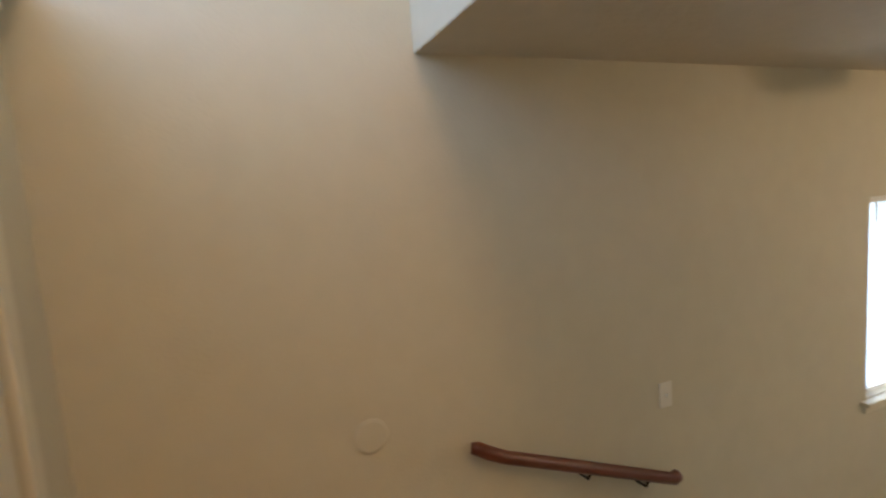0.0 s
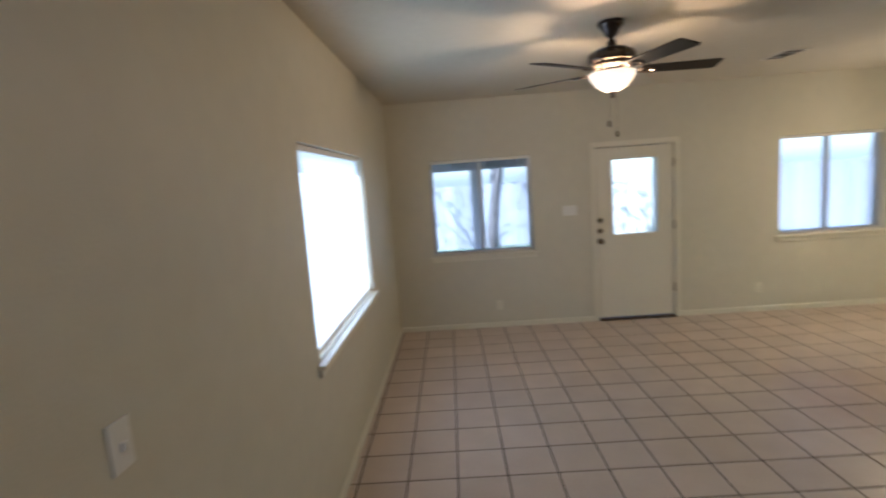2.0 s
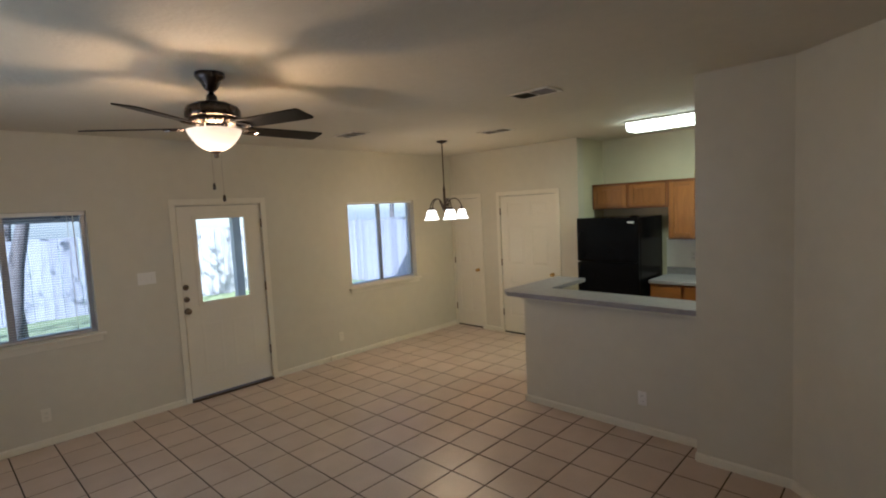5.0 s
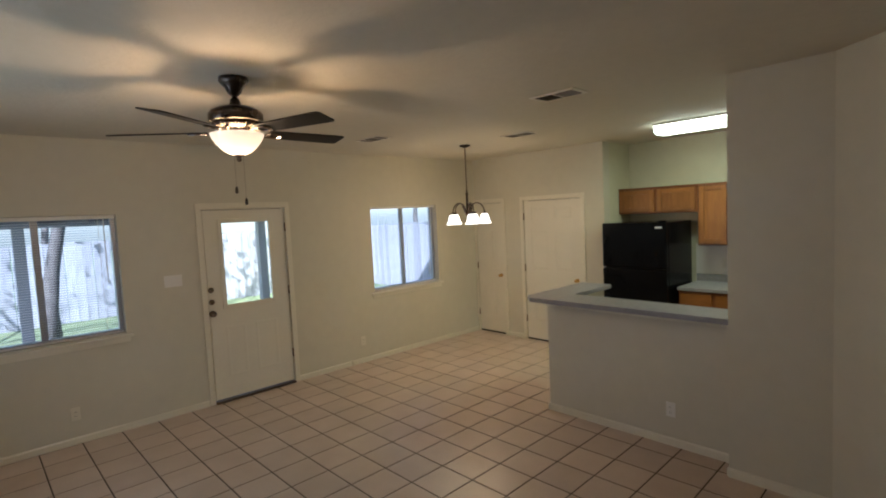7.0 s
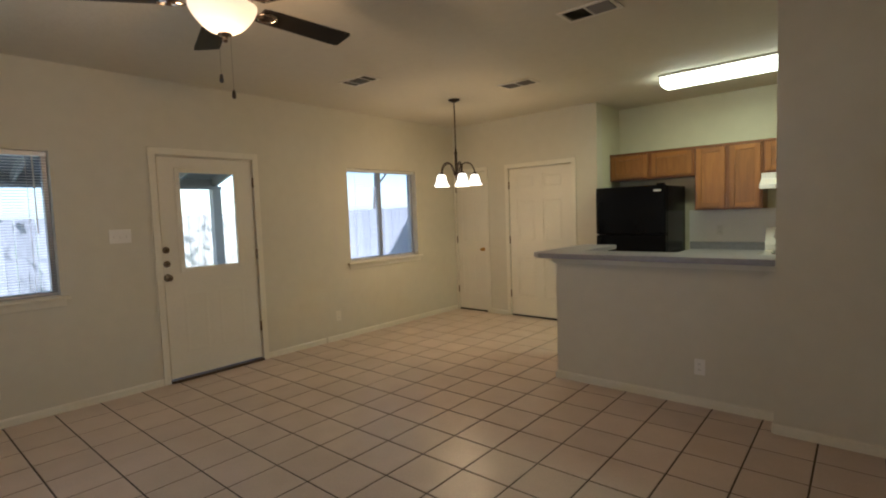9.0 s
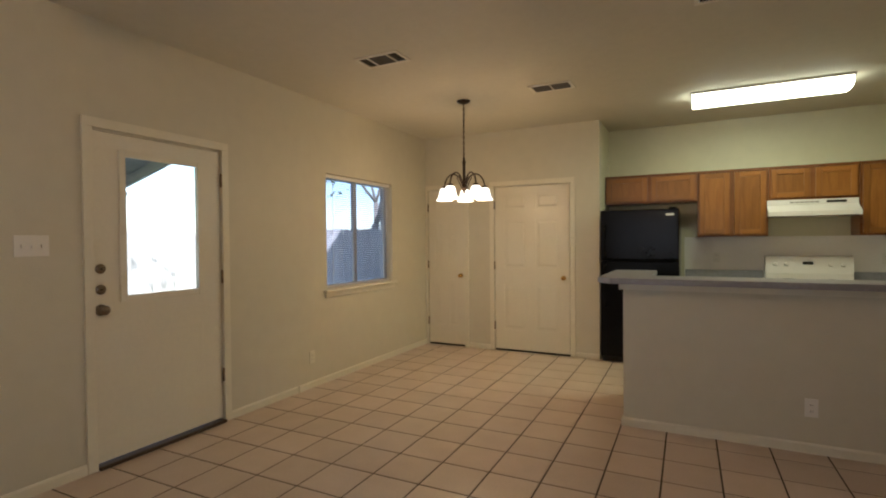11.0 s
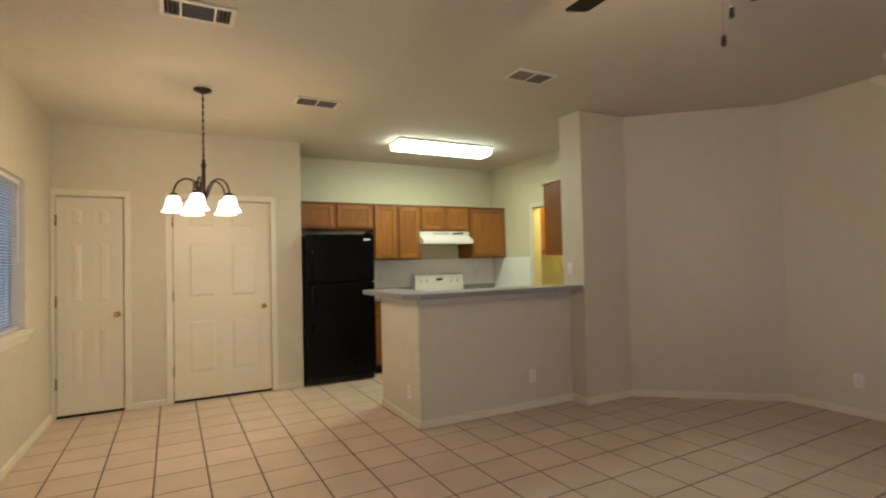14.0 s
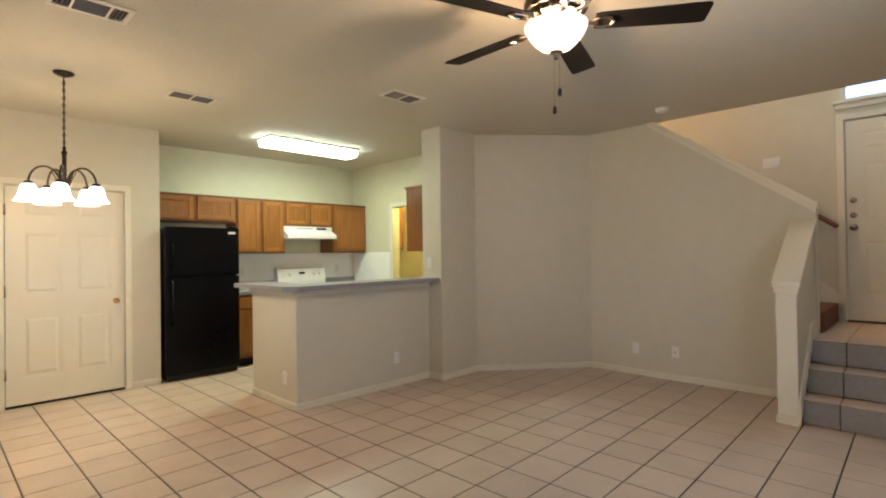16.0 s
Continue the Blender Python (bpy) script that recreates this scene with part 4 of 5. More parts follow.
for k in range(5):
    a = radians(72 * k + 3)
    u = Vector((math.cos(a), math.sin(a), 0))
    c0 = Vector((*CHAN, 0))
    bm = bmesh.new()
    pts = []
    for i in range(15):
        t = i / 14
        ang = math.pi * (1.08 - 1.08 * t)
        r = 0.115 + 0.090 * math.cos(ang)
        zz = 1.875 + 0.125 * math.sin(max(ang, 0)) if t > 0.08 else 1.862
        pts.append(c0 + u * r + Vector((0, 0, zz)))
    pts[-1] = c0 + u * 0.205 + Vector((0, 0, 1.884))
    tube(bm, pts, 0.0075, 8)
    arm = part("arm", bm, BRONZE, ch, smooth=True)
    bm = bmesh.new()
    tube(bm, [pts[0], c0 + u * 0.055 + Vector((0, 0, 1.93)), c0 + u * 0.075 + Vector((0, 0, 1.965)), c0 + u * 0.058 + Vector((0, 0, 1.985))], 0.0045, 6)
    part("scroll", bm, BRONZE, arm, smooth=True)
    q = (c0 + u * 0.205)
    part("socket_cup", lathe(bmesh.new(), [(0.008, 1.892), (0.024, 1.886), (0.030, 1.874), (0.031, 1.866)], (q.x, q.y), 20), BRONZE, arm, smooth=True)
    sh = part("glass_shade", lathe(bmesh.new(), [(0.028, 1.866), (0.040, 1.858), (0.049, 1.838), (0.054, 1.810), (0.061, 1.780), (0.076, 1.756), (0.084, 1.747), (0.081, 1.747), (0.073, 1.758), (0.058, 1.782), (0.049, 1.812), (0.046, 1.836), (0.038, 1.854), (0.026, 1.863)], (q.x, q.y), 28, caps=False), SHADEGLASS, ch, "lit bell-shaped white glass shade", smooth=True)
    sh.visible_shadow = False

# ---- bar ----
structure("wall_bar", prism(bmesh.new(), [(2.548, -2.54), (4.133, -2.54), (4.133, -3.38), (4.03, -3.38), (4.03, -2.64), (2.548, -2.64)], "z", -0.1, 1.042), PAINT, "beige half wall under the breakfast bar", "wall")
strip("baseboard", [((2.548, -2.54), (4.147, -2.54)), ((4.133, -2.54), (4.133, -3.38))])
bar = thing("bar_top", (3.4, -2.55, 1.042), "grey laminate breakfast bar top on the half wall", "counter")
bm = bmesh.new()
prism(bm, [(2.550, -2.36), (4.20, -2.36), (4.30, -2.46), (4.30, -3.42), (3.96, -3.42), (3.96, -2.72), (2.550, -2.72)], "z", 1.043, 1.083)
bmesh.ops.bevel(bm, geom=[e for e in bm.edges], offset=0.005, segments=2, affect="EDGES")
part("top", bm, LAMINATE, bar)
part("moulding", prism(bmesh.new(), [(2.552, -2.539), (4.134, -2.539), (4.134, -3.38), (4.160, -3.38), (4.160, -2.513), (2.552, -2.513)], "z", 0.992, 1.042), TRIM, bar, "cream moulding under the bar top")


# ---- kitchen cabinets ----
def cab_door(parent, x0, x1, z0, z1, yf):
    """A shaker door: four frame boards round a sunk panel, on the face at yf (towards +y)."""
    f = 0.052
    d = part("door", cuboid(x0 + f - 0.004, x1 - f + 0.004, yf + 0.002, yf + 0.010, z0 + f - 0.004, z1 - f + 0.004), OAK, parent)
    for a, b, c, e, m in ((x0, x0 + f, z0, z1, OAK), (x1 - f, x1, z0, z1, OAK), (x0 + f, x1 - f, z0, z0 + f, OAKX), (x0 + f, x1 - f, z1 - f, z1, OAKX)):
        part("frame_board", cuboid(a, b, yf + 0.002, yf + 0.021, c, e, 0.003), m, d)
    return d


def wall_cabinet(x0, x1, z0, z1, doors, label, depth=0.32, yb=KB):
    t = thing("wall_cabinet", ((x0 + x1) / 2, yb, z0), label, "cabinet", "kitchen wall cabinets")
    part("body", cuboid(x0 + 0.001, x1 - 0.001, yb + 0.001, yb + depth, z0, z1, 0.002), OAKSHADE, t)
    w = (x1 - x0) / doors
    for k in range(doors):
        cab_door(t, x0 + k * w + 0.022, x0 + (k + 1) * w - 0.022, z0 + 0.022, z1 - 0.030, yb + depth)
    part("crown_strip", cuboid(x0 + 0.001, x1 - 0.001, yb + depth - 0.01, yb + depth + 0.012, z1 - 0.022, z1 + 0.004, 0.004), OAKSHADE, t, "oak top strip")
    return t


wall_cabinet(3.645, 4.62, 1.765, 2.09, 2, "short honey-oak cabinet above the refrigerator")
wall_cabinet(2.985, 3.645, 1.375, 2.09, 2, "honey-oak wall cabinet with two doors")
wall_cabinet(2.235, 2.985, 1.745, 2.09, 2, "short honey-oak cabinet above the range hood")
wall_cabinet(1.625, 2.235, 1.375, 2.09, 1, "honey-oak wall cabinet with one door beside the hood")


def base_cabinet(x0, x1, doors, label):
    t = thing("base_cabinet", ((x0 + x1) / 2, KB, 0), label, "cabinet", "kitchen base cabinets")
    yf = KB + 0.60
    part("body", cuboid(x0 + 0.001, x1 - 0.001, KB + 0.001, yf, 0.10, 0.872, 0.002), OAKSHADE, t)
    part("toe_kick", cuboid(x0 + 0.001, x1 - 0.001, KB + 0.001, yf - 0.07, 0.001, 0.099), DARK, t)
    w = (x1 - x0) / doors
    for k in range(doors):
        cab_door(t, x0 + k * w + 0.02, x0 + (k + 1) * w - 0.02, 0.13, 0.68, yf)
        dr = part("drawer", cuboid(x0 + k * w + 0.02, x0 + (k + 1) * w - 0.02, yf + 0.001, yf + 0.02, 0.71, 0.85, 0.004), OAKX, t)
    return t


base_cabinet(3.005, 3.765, 2, "honey-oak base cabinet between range and refrigerator")
base_cabinet(1.645, 2.225, 1, "honey-oak base cabinet in the kitchen corner")
for a, b in ((3.0, 3.77), (1.64, 2.23)):
    c = thing("kitchen_counter", ((a + b) / 2, KB, 0.873), "grey laminate counter with backsplash lip", "counter", "kitchen counters")
    part("worktop", cuboid(a, b, KB + 0.009, KB + 0.635, 0.873, 0.912, 0.005), LAMINATE, c)
    part("backsplash_lip", cuboid(a, b, KB + 0.0085, KB + 0.028, 0.9125, 1.0, 0.004), LAMINATE, c)
sp = structure("trim_backsplash", cuboid(KW + 0.012, 3.78, KB + 0.0005, KB + 0.008, 0.90, 1.375), SPLASH, "off-white kitchen backsplash", "backsplash")
structure("trim_backsplash", cuboid(KW + 0.0005, KW + 0.008, KB + 0.001, -4.32, 0.90, 1.375), SPLASH, "off-white kitchen backsplash", "backsplash")
# cabinet on the back of the pillar wall
t = thing("wall_cabinet", (2.1, -2.62, 1.37), "honey-oak wall cabinet on the back of the pillar wall", "cabinet", "kitchen wall cabinets")
part("body", cuboid(1.66, 2.50, -2.94, -2.621, 1.37, 2.09, 0.002), OAK, t)
part("crown_strip", cuboid(1.66, 2.512, -2.962, -2.622, 2.091, 2.115, 0.004), OAKX, t, "oak top strip")
for a, b in ((1.68, 2.07), (2.09, 2.48)):
    part("door", cuboid(a, b, -2.961, -2.941, 1.40, 2.06, 0.004), OAK, t)
# base units and sink counter behind the bar
t = thing("base_cabinet", (3.3, -2.64, 0), "honey-oak base cabinets behind the bar wall", "cabinet", "kitchen base cabinets")
part("body", cuboid(2.0, 4.025, -3.24, -2.645, 0.10, 0.872, 0.002), OAK, t)
part("toe_kick", cuboid(2.0, 4.025, -3.17, -2.645, 0.001, 0.099), DARK, t)
for k in range(4):
    part("door", cuboid(2.02 + k * 0.5, 2.50 + k * 0.5, -3.262, -3.242, 0.13, 0.85, 0.004), OAK, t)
c = thing("kitchen_counter", (3.0, -2.64, 0.873), "grey laminate counter behind the bar wall", "counter", "kitchen counters")
part("worktop", cuboid(2.0, 4.027, -3.275, -2.643, 0.873, 0.912, 0.005), LAMINATE, c)

# ---- refrigerator ----
fr = thing("refrigerator", (4.20, -4.8, 0), "black top-freezer refrigerator beside the door wall", "refrigerator")
FX0, FX1, FY = 3.815, 4.600, -4.415
part("cabinet", cuboid(FX0, FX1, -5.17, FY - 0.075, 0.03, 1.665, 0.008), BLACK, fr)
for z0, z1, nm in ((0.075, 1.120, "fridge_door"), (1.132, 1.672, "freezer_door")):
    dr = part(nm, cuboid(FX0 - 0.002, FX1 + 0.002, FY - 0.068, FY, z0, z1, 0.016), BLACK, fr)
    bm = bmesh.new()
    hx = FX1 - 0.055
    za, zb = (0.62, 1.095) if z0 < 1 else (1.16, 1.50)
    tube(bm, [(hx, FY - 0.001, za), (hx, FY + 0.035, za + 0.025), (hx, FY + 0.048, za + 0.06), (hx, FY + 0.048, zb - 0.06), (hx, FY + 0.035, zb - 0.025), (hx, FY - 0.001, zb)], 0.014, 10)
    part("handle", bm, BLACK, dr, "black bar handle", smooth=True)
part("gasket", cuboid(FX0 + 0.01, FX1 - 0.01, FY - 0.0745, FY - 0.0685, 0.09, 1.655), GASKET, fr)
part("kick_grille", cuboid(FX0 + 0.01, FX1 - 0.01, FY - 0.09, FY - 0.05, 0.008, 0.068, 0.004), GASKET, fr)
part("badge", cuboid(FX0 + 0.045, FX0 + 0.125, FY + 0.0005, FY + 0.003, 1.600, 1.622), PLASTIC, fr, "small white badge")
part("hinge_cover", cuboid(FX0 + 0.02, FX0 + 0.10, FY - 0.08, FY - 0.02, 1.6725, 1.690, 0.006), BLACK, fr)
for x in (FX0 + 0.06, FX1 - 0.06):
    for y in (-5.1, FY - 0.13):
        part("foot", lathe(bmesh.new(), [(0.018, 0.0005), (0.018, 0.0295)], (x, y), 12), GASKET, fr)

# ---- range and hood ----
rg = thing("kitchen_range", (2.615, -4.9, 0), "white electric range with back control panel", "stove")
part("body", cuboid(2.235, 2.990, -5.19, -4.57, 0.03, 0.895, 0.006), WHITE_EN, rg)
part("plinth", cuboid(2.25, 2.975, -5.18, -4.62, 0.0005, 0.0295), DARK, rg)
part("cooktop", cuboid(2.232, 2.993, -5.192, -4.555, 0.8955, 0.918, 0.006), WHITE_EN, rg)
part("oven_door", cuboid(2.245, 2.98, -4.569, -4.535, 0.24, 0.86, 0.008), WHITE_EN, rg)
part("oven_window", cuboid(2.38, 2.845, -4.5345, -4.5325, 0.42, 0.68), SCREEN, rg, "black oven window")
bm = bmesh.new()
tube(bm, [(2.30, -4.534, 0.80), (2.30, -4.50, 0.80), (2.925, -4.50, 0.80), (2.925, -4.534, 0.80)], 0.011, 8)
part("oven_handle", bm, WHITE_EN, rg, smooth=True)
part("drawer", cuboid(2.245, 2.98, -4.569, -4.54, 0.05, 0.225, 0.006), WHITE_EN, rg)
pan = part("control_panel", prism(bmesh.new(), [(-5.192, 0.9185), (-5.09, 0.9185), (-5.085, 0.98), (-5.115, 1.155), (-5.135, 1.165), (-5.192, 1.165)], "x", 2.235, 2.990), WHITE_EN, rg)
for x in (2.32, 2.42, 2.80, 2.90):
    bm = bmesh.new()
    tube(bm, [(x, -5.098, 1.075), (x, -5.088, 1.077), (x, -5.080, 1.078)], [0.020, 0.019, 0.016], 14)
    part("knob", bm, WHITE_EN, pan, "white control knob", smooth=False)
part("clock_display", cuboid(2.57, 2.66, -5.1015, -5.096, 1.075, 1.105), SCREEN, pan, "black clock display")
for x, y, r in ((2.43, -4.72, 0.10), (2.80, -4.72, 0.08), (2.43, -4.97, 0.08), (2.80, -4.97, 0.10)):
    bm = bmesh.new()
    tube(bm, [(x + r * (1 - i / 40) * math.cos(i * 0.6), y + r * (1 - i / 40) * math.sin(i * 0.6), 0.924) for i in range(34)], 0.0055, 6)
    part("coil_burner", bm, GASKET, rg, "black coil burner", smooth=True)
hd = thing("range_hood", (2.63, KB, 1.575), "white range hood under the oak cabinet", "range hood")
part("body", prism(bmesh.new(), [(KB + 0.001, 1.744), (KB + 0.335, 1.744), (KB + 0.335, 1.685), (KB + 0.455, 1.620), (KB + 0.455, 1.575), (KB + 0.001, 1.575)], "x", 2.245, 3.0), WHITE_EN, hd)
part("control_strip", cuboid(2.34, 2.50, KB + 0.3355, KB + 0.339, 1.705, 1.728), SCREEN, hd, "black control strip")
for k in range(6):
    part("vent_slot", cuboid(2.56 + 0.042 * k, 2.594 + 0.042 * k, KB + 0.3355, KB + 0.338, 1.710, 1.722), LOUVRE, hd)

# ---- fluorescent fixture ----
fl = thing("ceiling_light", (3.085, -3.94, TOP), "lit fluorescent ceiling light with ribbed diffuser", "ceiling light")
part("pan", cuboid(2.50, 3.70, -4.165, -3.845, TOP - 0.022, TOP - 0.0005, 0.003), WHITE_EN, fl)
df = part("diffuser", prism(bmesh.new(), [(-4.155, TOP - 0.0225), (-4.140, TOP - 0.080), (-4.10, TOP - 0.100), (-3.91, TOP - 0.100), (-3.87, TOP - 0.080), (-3.855, TOP - 0.0225)], "x", 2.51, 3.69), DIFFUSER, fl, "lit white ribbed diffuser")

# ---- laundry doorway ----
d = thing("doorway_trim", (KW, -3.84, 0), "cream casing round the kitchen doorway", "trim", kind="structure")
casing(d, "y", KW, 1, LAUNDRY[0], LAUNDRY[1], 0.0, 2.03)
t = thing("wall_cabinet", (1.2, KB, 1.4), "honey-oak wall cabinet in the laundry room", "cabinet")
part("body", cuboid(0.85, 1.45, KB + 0.001, KB + 0.32, 1.42, 2.15, 0.003), OAK, t)
for a, b in ((0.87, 1.14), (1.16, 1.43)):
    part("door", cuboid(a, b, KB + 0.321, KB + 0.34, 1.45, 2.12, 0.004), OAK, t)

# ---- outside ----
structure("ground", cuboid(-60, 70, -65, 65, -0.62, -0.16), GRASS, "green lawn behind the house", "ground")
structure("pavement", cuboid(E + T, 10.3, -2.6, 3.9, -0.16, -0.06), CONCRETE, "concrete patio slab", "patio")

# patio cover
pr = thing("patio_cover", (8.5, 0.6, -0.06), "weathered grey wooden patio cover on posts", "patio cover")
X0, X1, Z0, Z1 = E + T + 0.002, 10.02, 2.75, 1.985
for y in np.arange(-2.40, 3.6, 0.61):
    part("rafter", prism(bmesh.new(), [(X0, Z0), (X1, Z1), (X1, Z1 + 0.12), (X0, Z0 + 0.12)], "y", y, y + 0.045), ROOFDARK, pr)
part("beam", cuboid(9.88, 9.98, -2.44, 3.7, 1.945, 1.992), ROOFDARK, pr)
part("fascia", cuboid(10.021, 10.045, -2.45, 3.74, 1.955, 2.135), ROOFDARK, pr)
for k in range(14):
    a, b = k / 14, (k + 1) / 14
    zs = [Z0 + 0.122 + (Z1 - Z0) * q for q in (a, b)]
    xs2 = [X0 + (X1 + 0.02 - X0) * q for q in (a, b)]
    part("roof_board", prism(bmesh.new(), [(xs2[0] + 0.004, zs[0]), (xs2[1] - 0.004, zs[1]), (xs2[1] - 0.004, zs[1] + 0.02), (xs2[0] + 0.004, zs[0] + 0.02)], "y", -2.46, 3.75), ROOFDARK, pr)
for y in (-2.416, 0.80, 3.5):
    part("post", cuboid(9.86, 9.99, y, y + 0.13, -0.0595, 1.944, 0.006), POSTPAINT, pr, "grey painted post")

# fence
FEN = 15.2
fence = thing("fence", (FEN, 0, -0.16), "weathered grey cedar privacy fence", "fence")
me = bpy.data.meshes.new("board")
bm = cuboid(-0.009, 0.009, -0.085, 0.085, 0, 1.79, 0.003)
bm.to_mesh(me)
bm.free()
me.materials.append(FENCEWOOD)
rnd = random.Random(4)
for k in range(170):
    b = new("board", me)
    b.parent = fence
    b.location = (rnd.uniform(-0.006, 0.006), -15.0 + 0.178 * k, rnd.uniform(-0.015, 0.02))
    b.rotation_euler = (rnd.uniform(-0.008, 0.008), 0, 0)
for z in (0.15, 0.9, 1.55):
    part("fence_rail", cuboid(FEN + 0.012, FEN + 0.05, -15.1, 15.2, z - 0.16, z - 0.07), FENCEWOOD, fence)
fence2 = thing("fence", (10, -7.6, -0.16), "weathered grey cedar privacy fence", "fence")
me2 = bpy.data.meshes.new("board")
bm = cuboid(-0.068, 0.068, -0.009, 0.009, 0, 1.79, 0.003)
bm.to_mesh(me2)
bm.free()
me2.materials.append(FENCEWOOD)
for k in range(57):
    b = new("board", me2)
    b.parent = fence2
    b.location = (-3.0 + 0.143 * k, rnd.uniform(-0.006, 0.006), rnd.uniform(-0.015, 0.02))
    b.rotation_euler = (0, rnd.uniform(-0.008, 0.008), 0)
for z in (0.15, 0.9, 1.55):
    part("fence_rail", cuboid(6.9, 15.18, -7.66, -7.622, z - 0.16, z - 0.07), FENCEWOOD, fence2)


def tree(x, y, height, spread, seed, label, leaves=2600, stem=0.42, girth=0.021, lean=0.15):
    r = random.Random(seed)
    t = thing("tree", (x, y, -0.16), label, "tree", "yard trees")
    bm = bmesh.new()
    tips = []

    def limb(p, d, length, rad, depth):
        pts, rads = [p.copy()], [rad]
        for i in range(4):
            d = (d + Vector((r.uniform(-1, 1), r.uniform(-1, 1), r.uniform(-0.3, 0.6))) * 0.16).normalized()
            p = p + d * length / 4
            pts.append(p.copy())
            rads.append(rad * (1 - 0.12 * (i + 1)))
        tube(bm, pts, rads, 7)
        if depth == 0:
            tips.extend(pts[2:])
            return
        for i in range(3 if depth > 1 else 4):
            q = pts[4 if depth == 3 else r.choice((2, 3, 4))]
            nd = (d + Vector((r.uniform(-1, 1), r.uniform(-1, 1), r.uniform(-0.1, 0.7)))).normalized()
            limb(q, nd, length * r.uniform(0.55, 0.8), rads[-1] * 0.62, depth - 1)
    limb(Vector((x, y, -0.2)), Vector((r.uniform(-lean, lean), r.uniform(-lean, lean), 1)), height * stem, height * girth, 3)
    part("trunk", bm, BARK, t, "grey-brown trunk and limbs", smooth=True)
    verts, faces = [], []
    for k in range(leaves):
        c = r.choice(tips) + Vector((r.gauss(0, 1), r.gauss(0, 1), r.gauss(0, 0.8))) * spread
        u = Vector((r.uniform(-1, 1), r.uniform(-1, 1), r.uniform(-1, 1))).normalized()
        v = u.cross(Vector((r.uniform(-1, 1), r.uniform(-1, 1), r.uniform(-1, 1)))).normalized()
        s = r.uniform(0.05, 0.11)
        i = len(verts)
        verts += [c - u * s, c + v * s * 0.45, c + u * s, c - v * s * 0.45]
        faces.append((i, i + 1, i + 2, i + 3))
    me = bpy.data.meshes.new("crown")
    me.from_pydata([tuple(v - Vector((x, y, -0.16))) for v in verts], [], faces)
    me.materials.append(LEAF)
    cr = new("crown", me)
    cr.parent = t
    WHERE[cr.name] = Vector((x, y, -0.16))
    tagged(cr, "sparse olive-green foliage", kind="stuff")


tree(12.2, 0.42, 6.0, 0.4, 3, "thick-trunked yard tree before the fence", 500, 0.5, 0.024, 0.03)
# Second tree stands out of view, added to throw dappled shade on the fence.
tree(11.6, 3.7, 7.5, 0.45, 13, "unseen leafy yard tree placed to dapple the fence", 420)
tree(18.0, 3.0, 7.0, 0.5, 7, "leafy tree behind the fence", 3400)
tree(17.2, 0.2, 6.0, 0.5, 31, "leafy tree behind the fence", 3400)
tree(18.5, -3.5, 7.0, 0.5, 11, "leafy tree behind the fence", 3400)
tree(10.2, -8.5, 6.2, 0.4, 19, "bare-limbed tree behind the side fence", 260, 0.32, 0.028)
tree(11.8, -10.8, 6.5, 0.5, 37, "leafy tree behind the side fence", 3200)
tree(15.0, -10.5, 6.5, 0.5, 23, "leafy tree behind the side fence", 3200)
tree(18.5, 7.5, 7.0, 0.5, 29, "leafy tree behind the fence", 3400)

# ---- floor tiles ----
PITCH, SKEW, ORIGIN = 0.3035, 0.0133, (5.352, -1.721)
ca, sa = math.cos(SKEW), math.sin(SKEW)


def clip(poly, rect):
    for ax, lim, sign in ((0, rect[0], 1), (0, rect[1], -1), (1, rect[2], 1), (1, rect[3], -1)):
        out = []
        for i in range(len(poly)):
            p, q = poly[i], poly[(i + 1) % len(poly)]
            a, b = sign * (p[ax] - lim), sign * (q[ax] - lim)
            if a >= 0:
                out.append(p)
            if (a >= 0) != (b >= 0):
                f = a / (a - b)
                out.append((p[0] + f * (q[0] - p[0]), p[1] + f * (q[1] - p[1])))
        poly = out
        if not poly:
            return []
    return poly


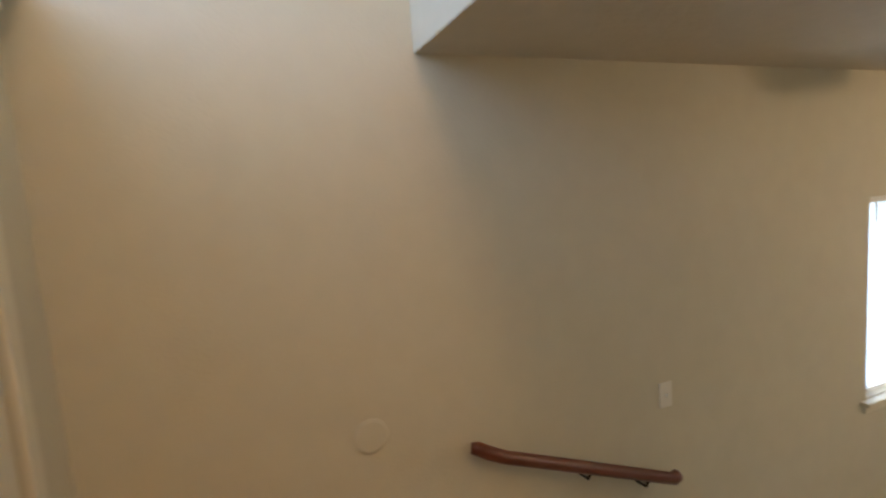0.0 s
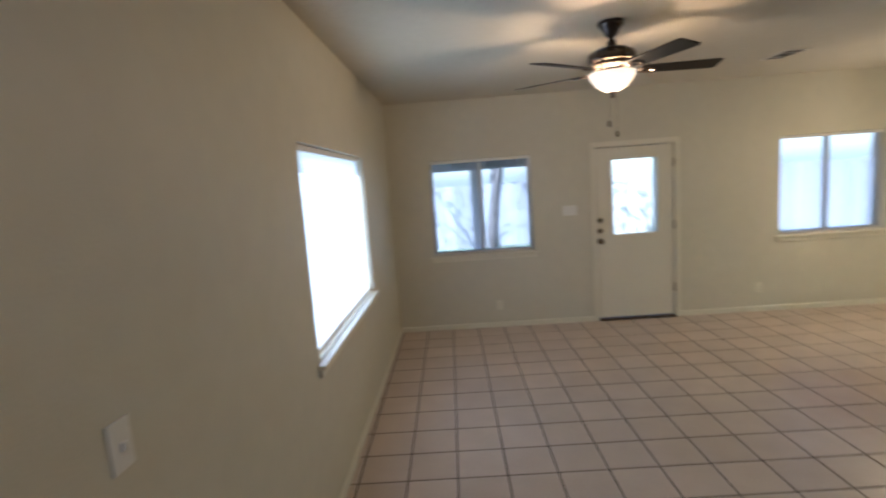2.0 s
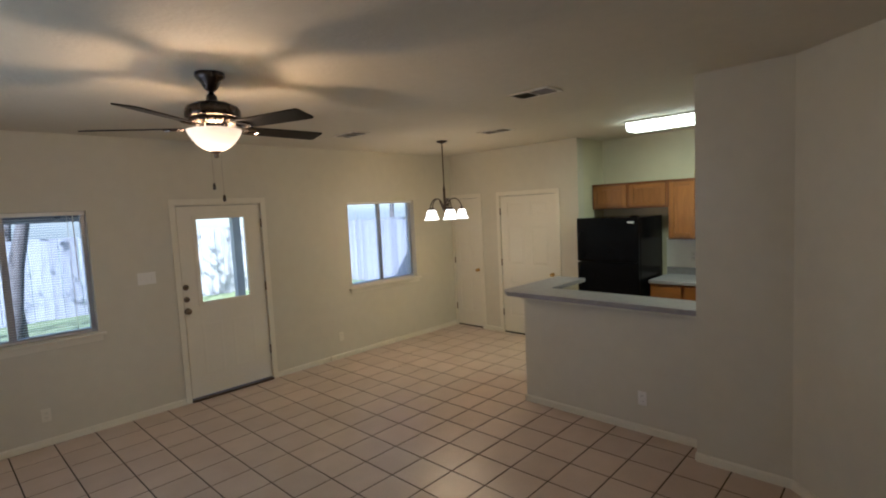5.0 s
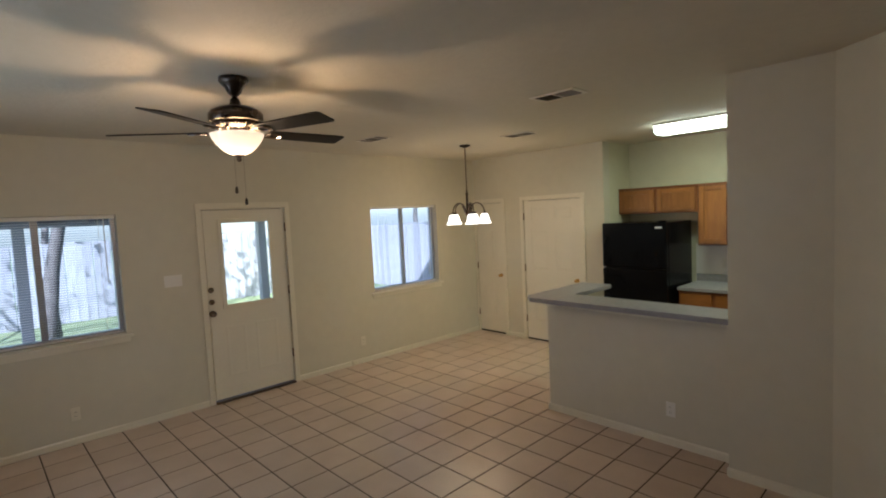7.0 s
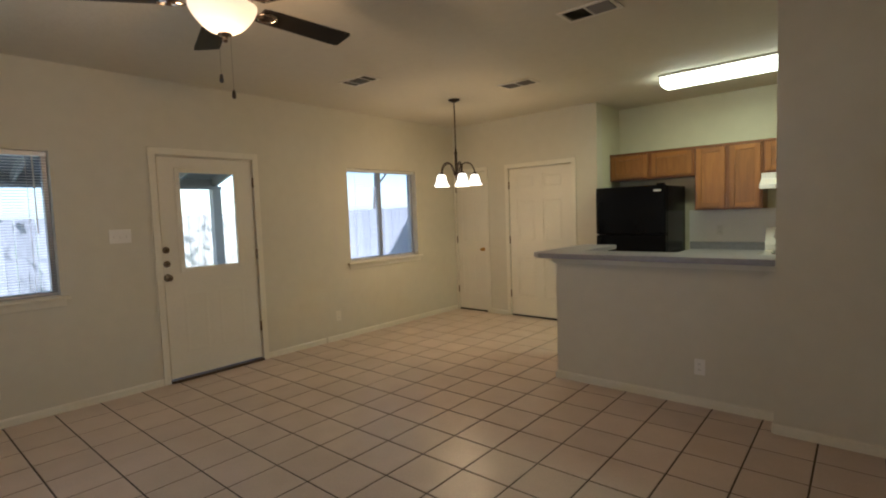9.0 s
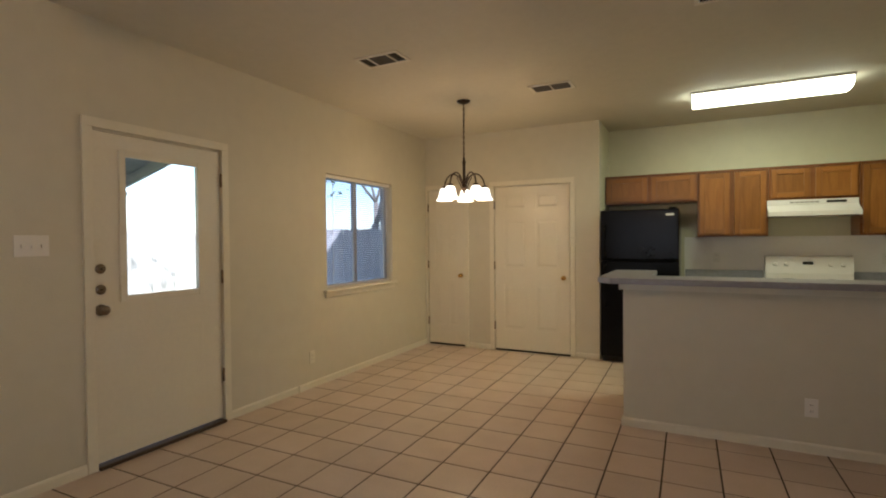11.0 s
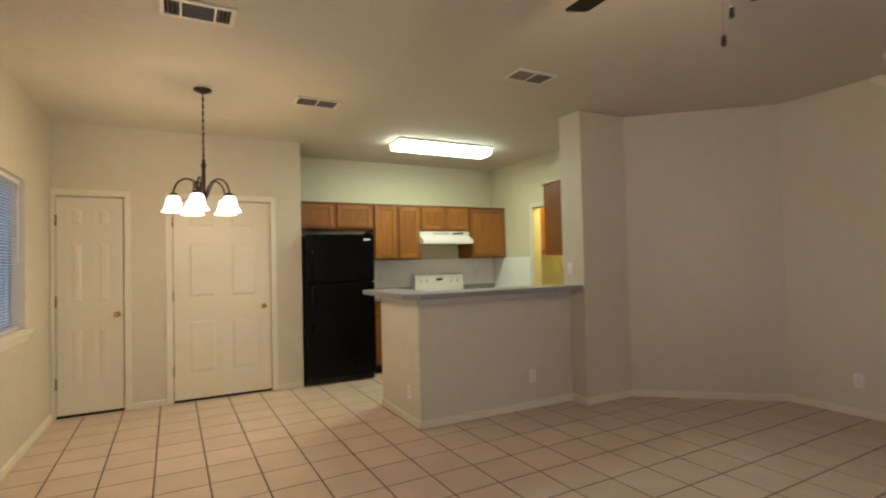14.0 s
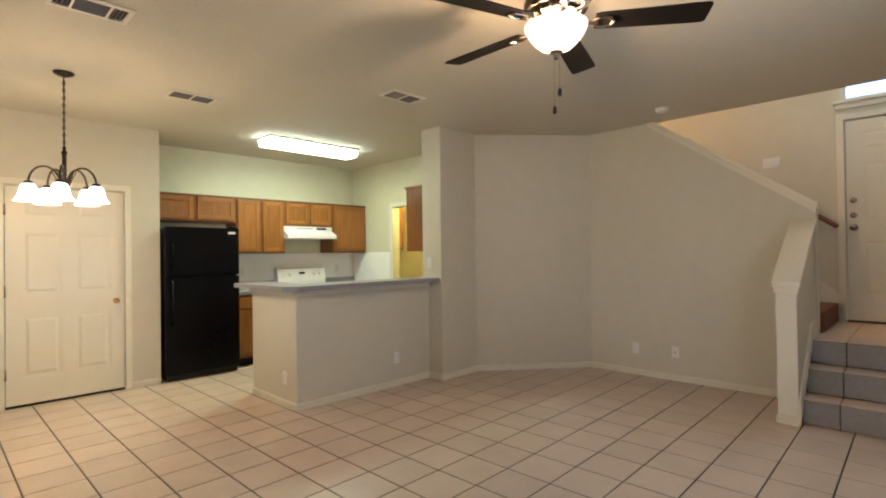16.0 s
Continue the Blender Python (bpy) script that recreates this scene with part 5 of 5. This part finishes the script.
def tile_faces(poly, centre, verts, faces):
    """Top face with a small chamfer down to the grout."""
    n, i0 = len(poly), len(verts)
    mx = sum(p[0] for p in poly) / n
    my = sum(p[1] for p in poly) / n
    for p in poly:
        verts.append((p[0] - centre[0], p[1] - centre[1], -0.006))
    for p in poly:
        verts.append((p[0] - centre[0], p[1] - centre[1], -0.0015))
    for p in poly:
        d = math.hypot(p[0] - mx, p[1] - my)
        f = max(0, 1 - 0.004 / d)
        verts.append((mx + (p[0] - mx) * f - centre[0], my + (p[1] - my) * f - centre[1], 0.0))
    for k in range(n):
        j = (k + 1) % n
        faces.append((i0 + k, i0 + j, i0 + n + j, i0 + n + k))
        faces.append((i0 + n + k, i0 + n + j, i0 + 2 * n + j, i0 + 2 * n + k))
    faces.append(tuple(i0 + 2 * n + k for k in range(n)))


def square(u, v, h):
    return [(u + ca * a - sa * b, v + sa * a + ca * b) for a, b in ((-h, -h), (h, -h), (h, h), (-h, h))]


H = PITCH / 2 - 0.0048
full = bpy.data.meshes.new("tile")
vs, fs = [], []
tile_faces(square(0, 0, H), (0, 0), vs, fs)
full.from_pydata(vs, [], fs)
full.materials.append(TILE)
rest_v, rest_f = [], []
for rect in ((0.86, E + 0.03, S - 0.02, N + 0.03), (1.2, KX + 0.03, KB - 0.03, S - 0.02)):
    for i in range(-18, 8):
        for j in range(-14, 14):
            gx, gy = (i + 0.5) * PITCH, (j + 0.5) * PITCH
            cx, cy = ORIGIN[0] + ca * gx - sa * gy, ORIGIN[1] + sa * gx + ca * gy
            whole = square(cx, cy, H)
            poly = clip(whole, rect)
            if len(poly) < 3:
                continue
            uncut = poly == whole
            if uncut and cx > 2.2 and cy > -3.2:
                t = new("tile", full)
                t.parent = floor
                t.location = Vector((cx, cy, 0)) - WHERE[floor.name]
            else:
                tile_faces(poly, (0, 0), rest_v, rest_f)
me = bpy.data.meshes.new("floor_tiles")
me.from_pydata(rest_v, [], rest_f)
me.materials.append(TILE)
ft = new("floor_tiles", me)
ft.parent = floor
ft.location = -WHERE[floor.name]
tagged(ft, "beige ceramic tiles", kind="stuff")
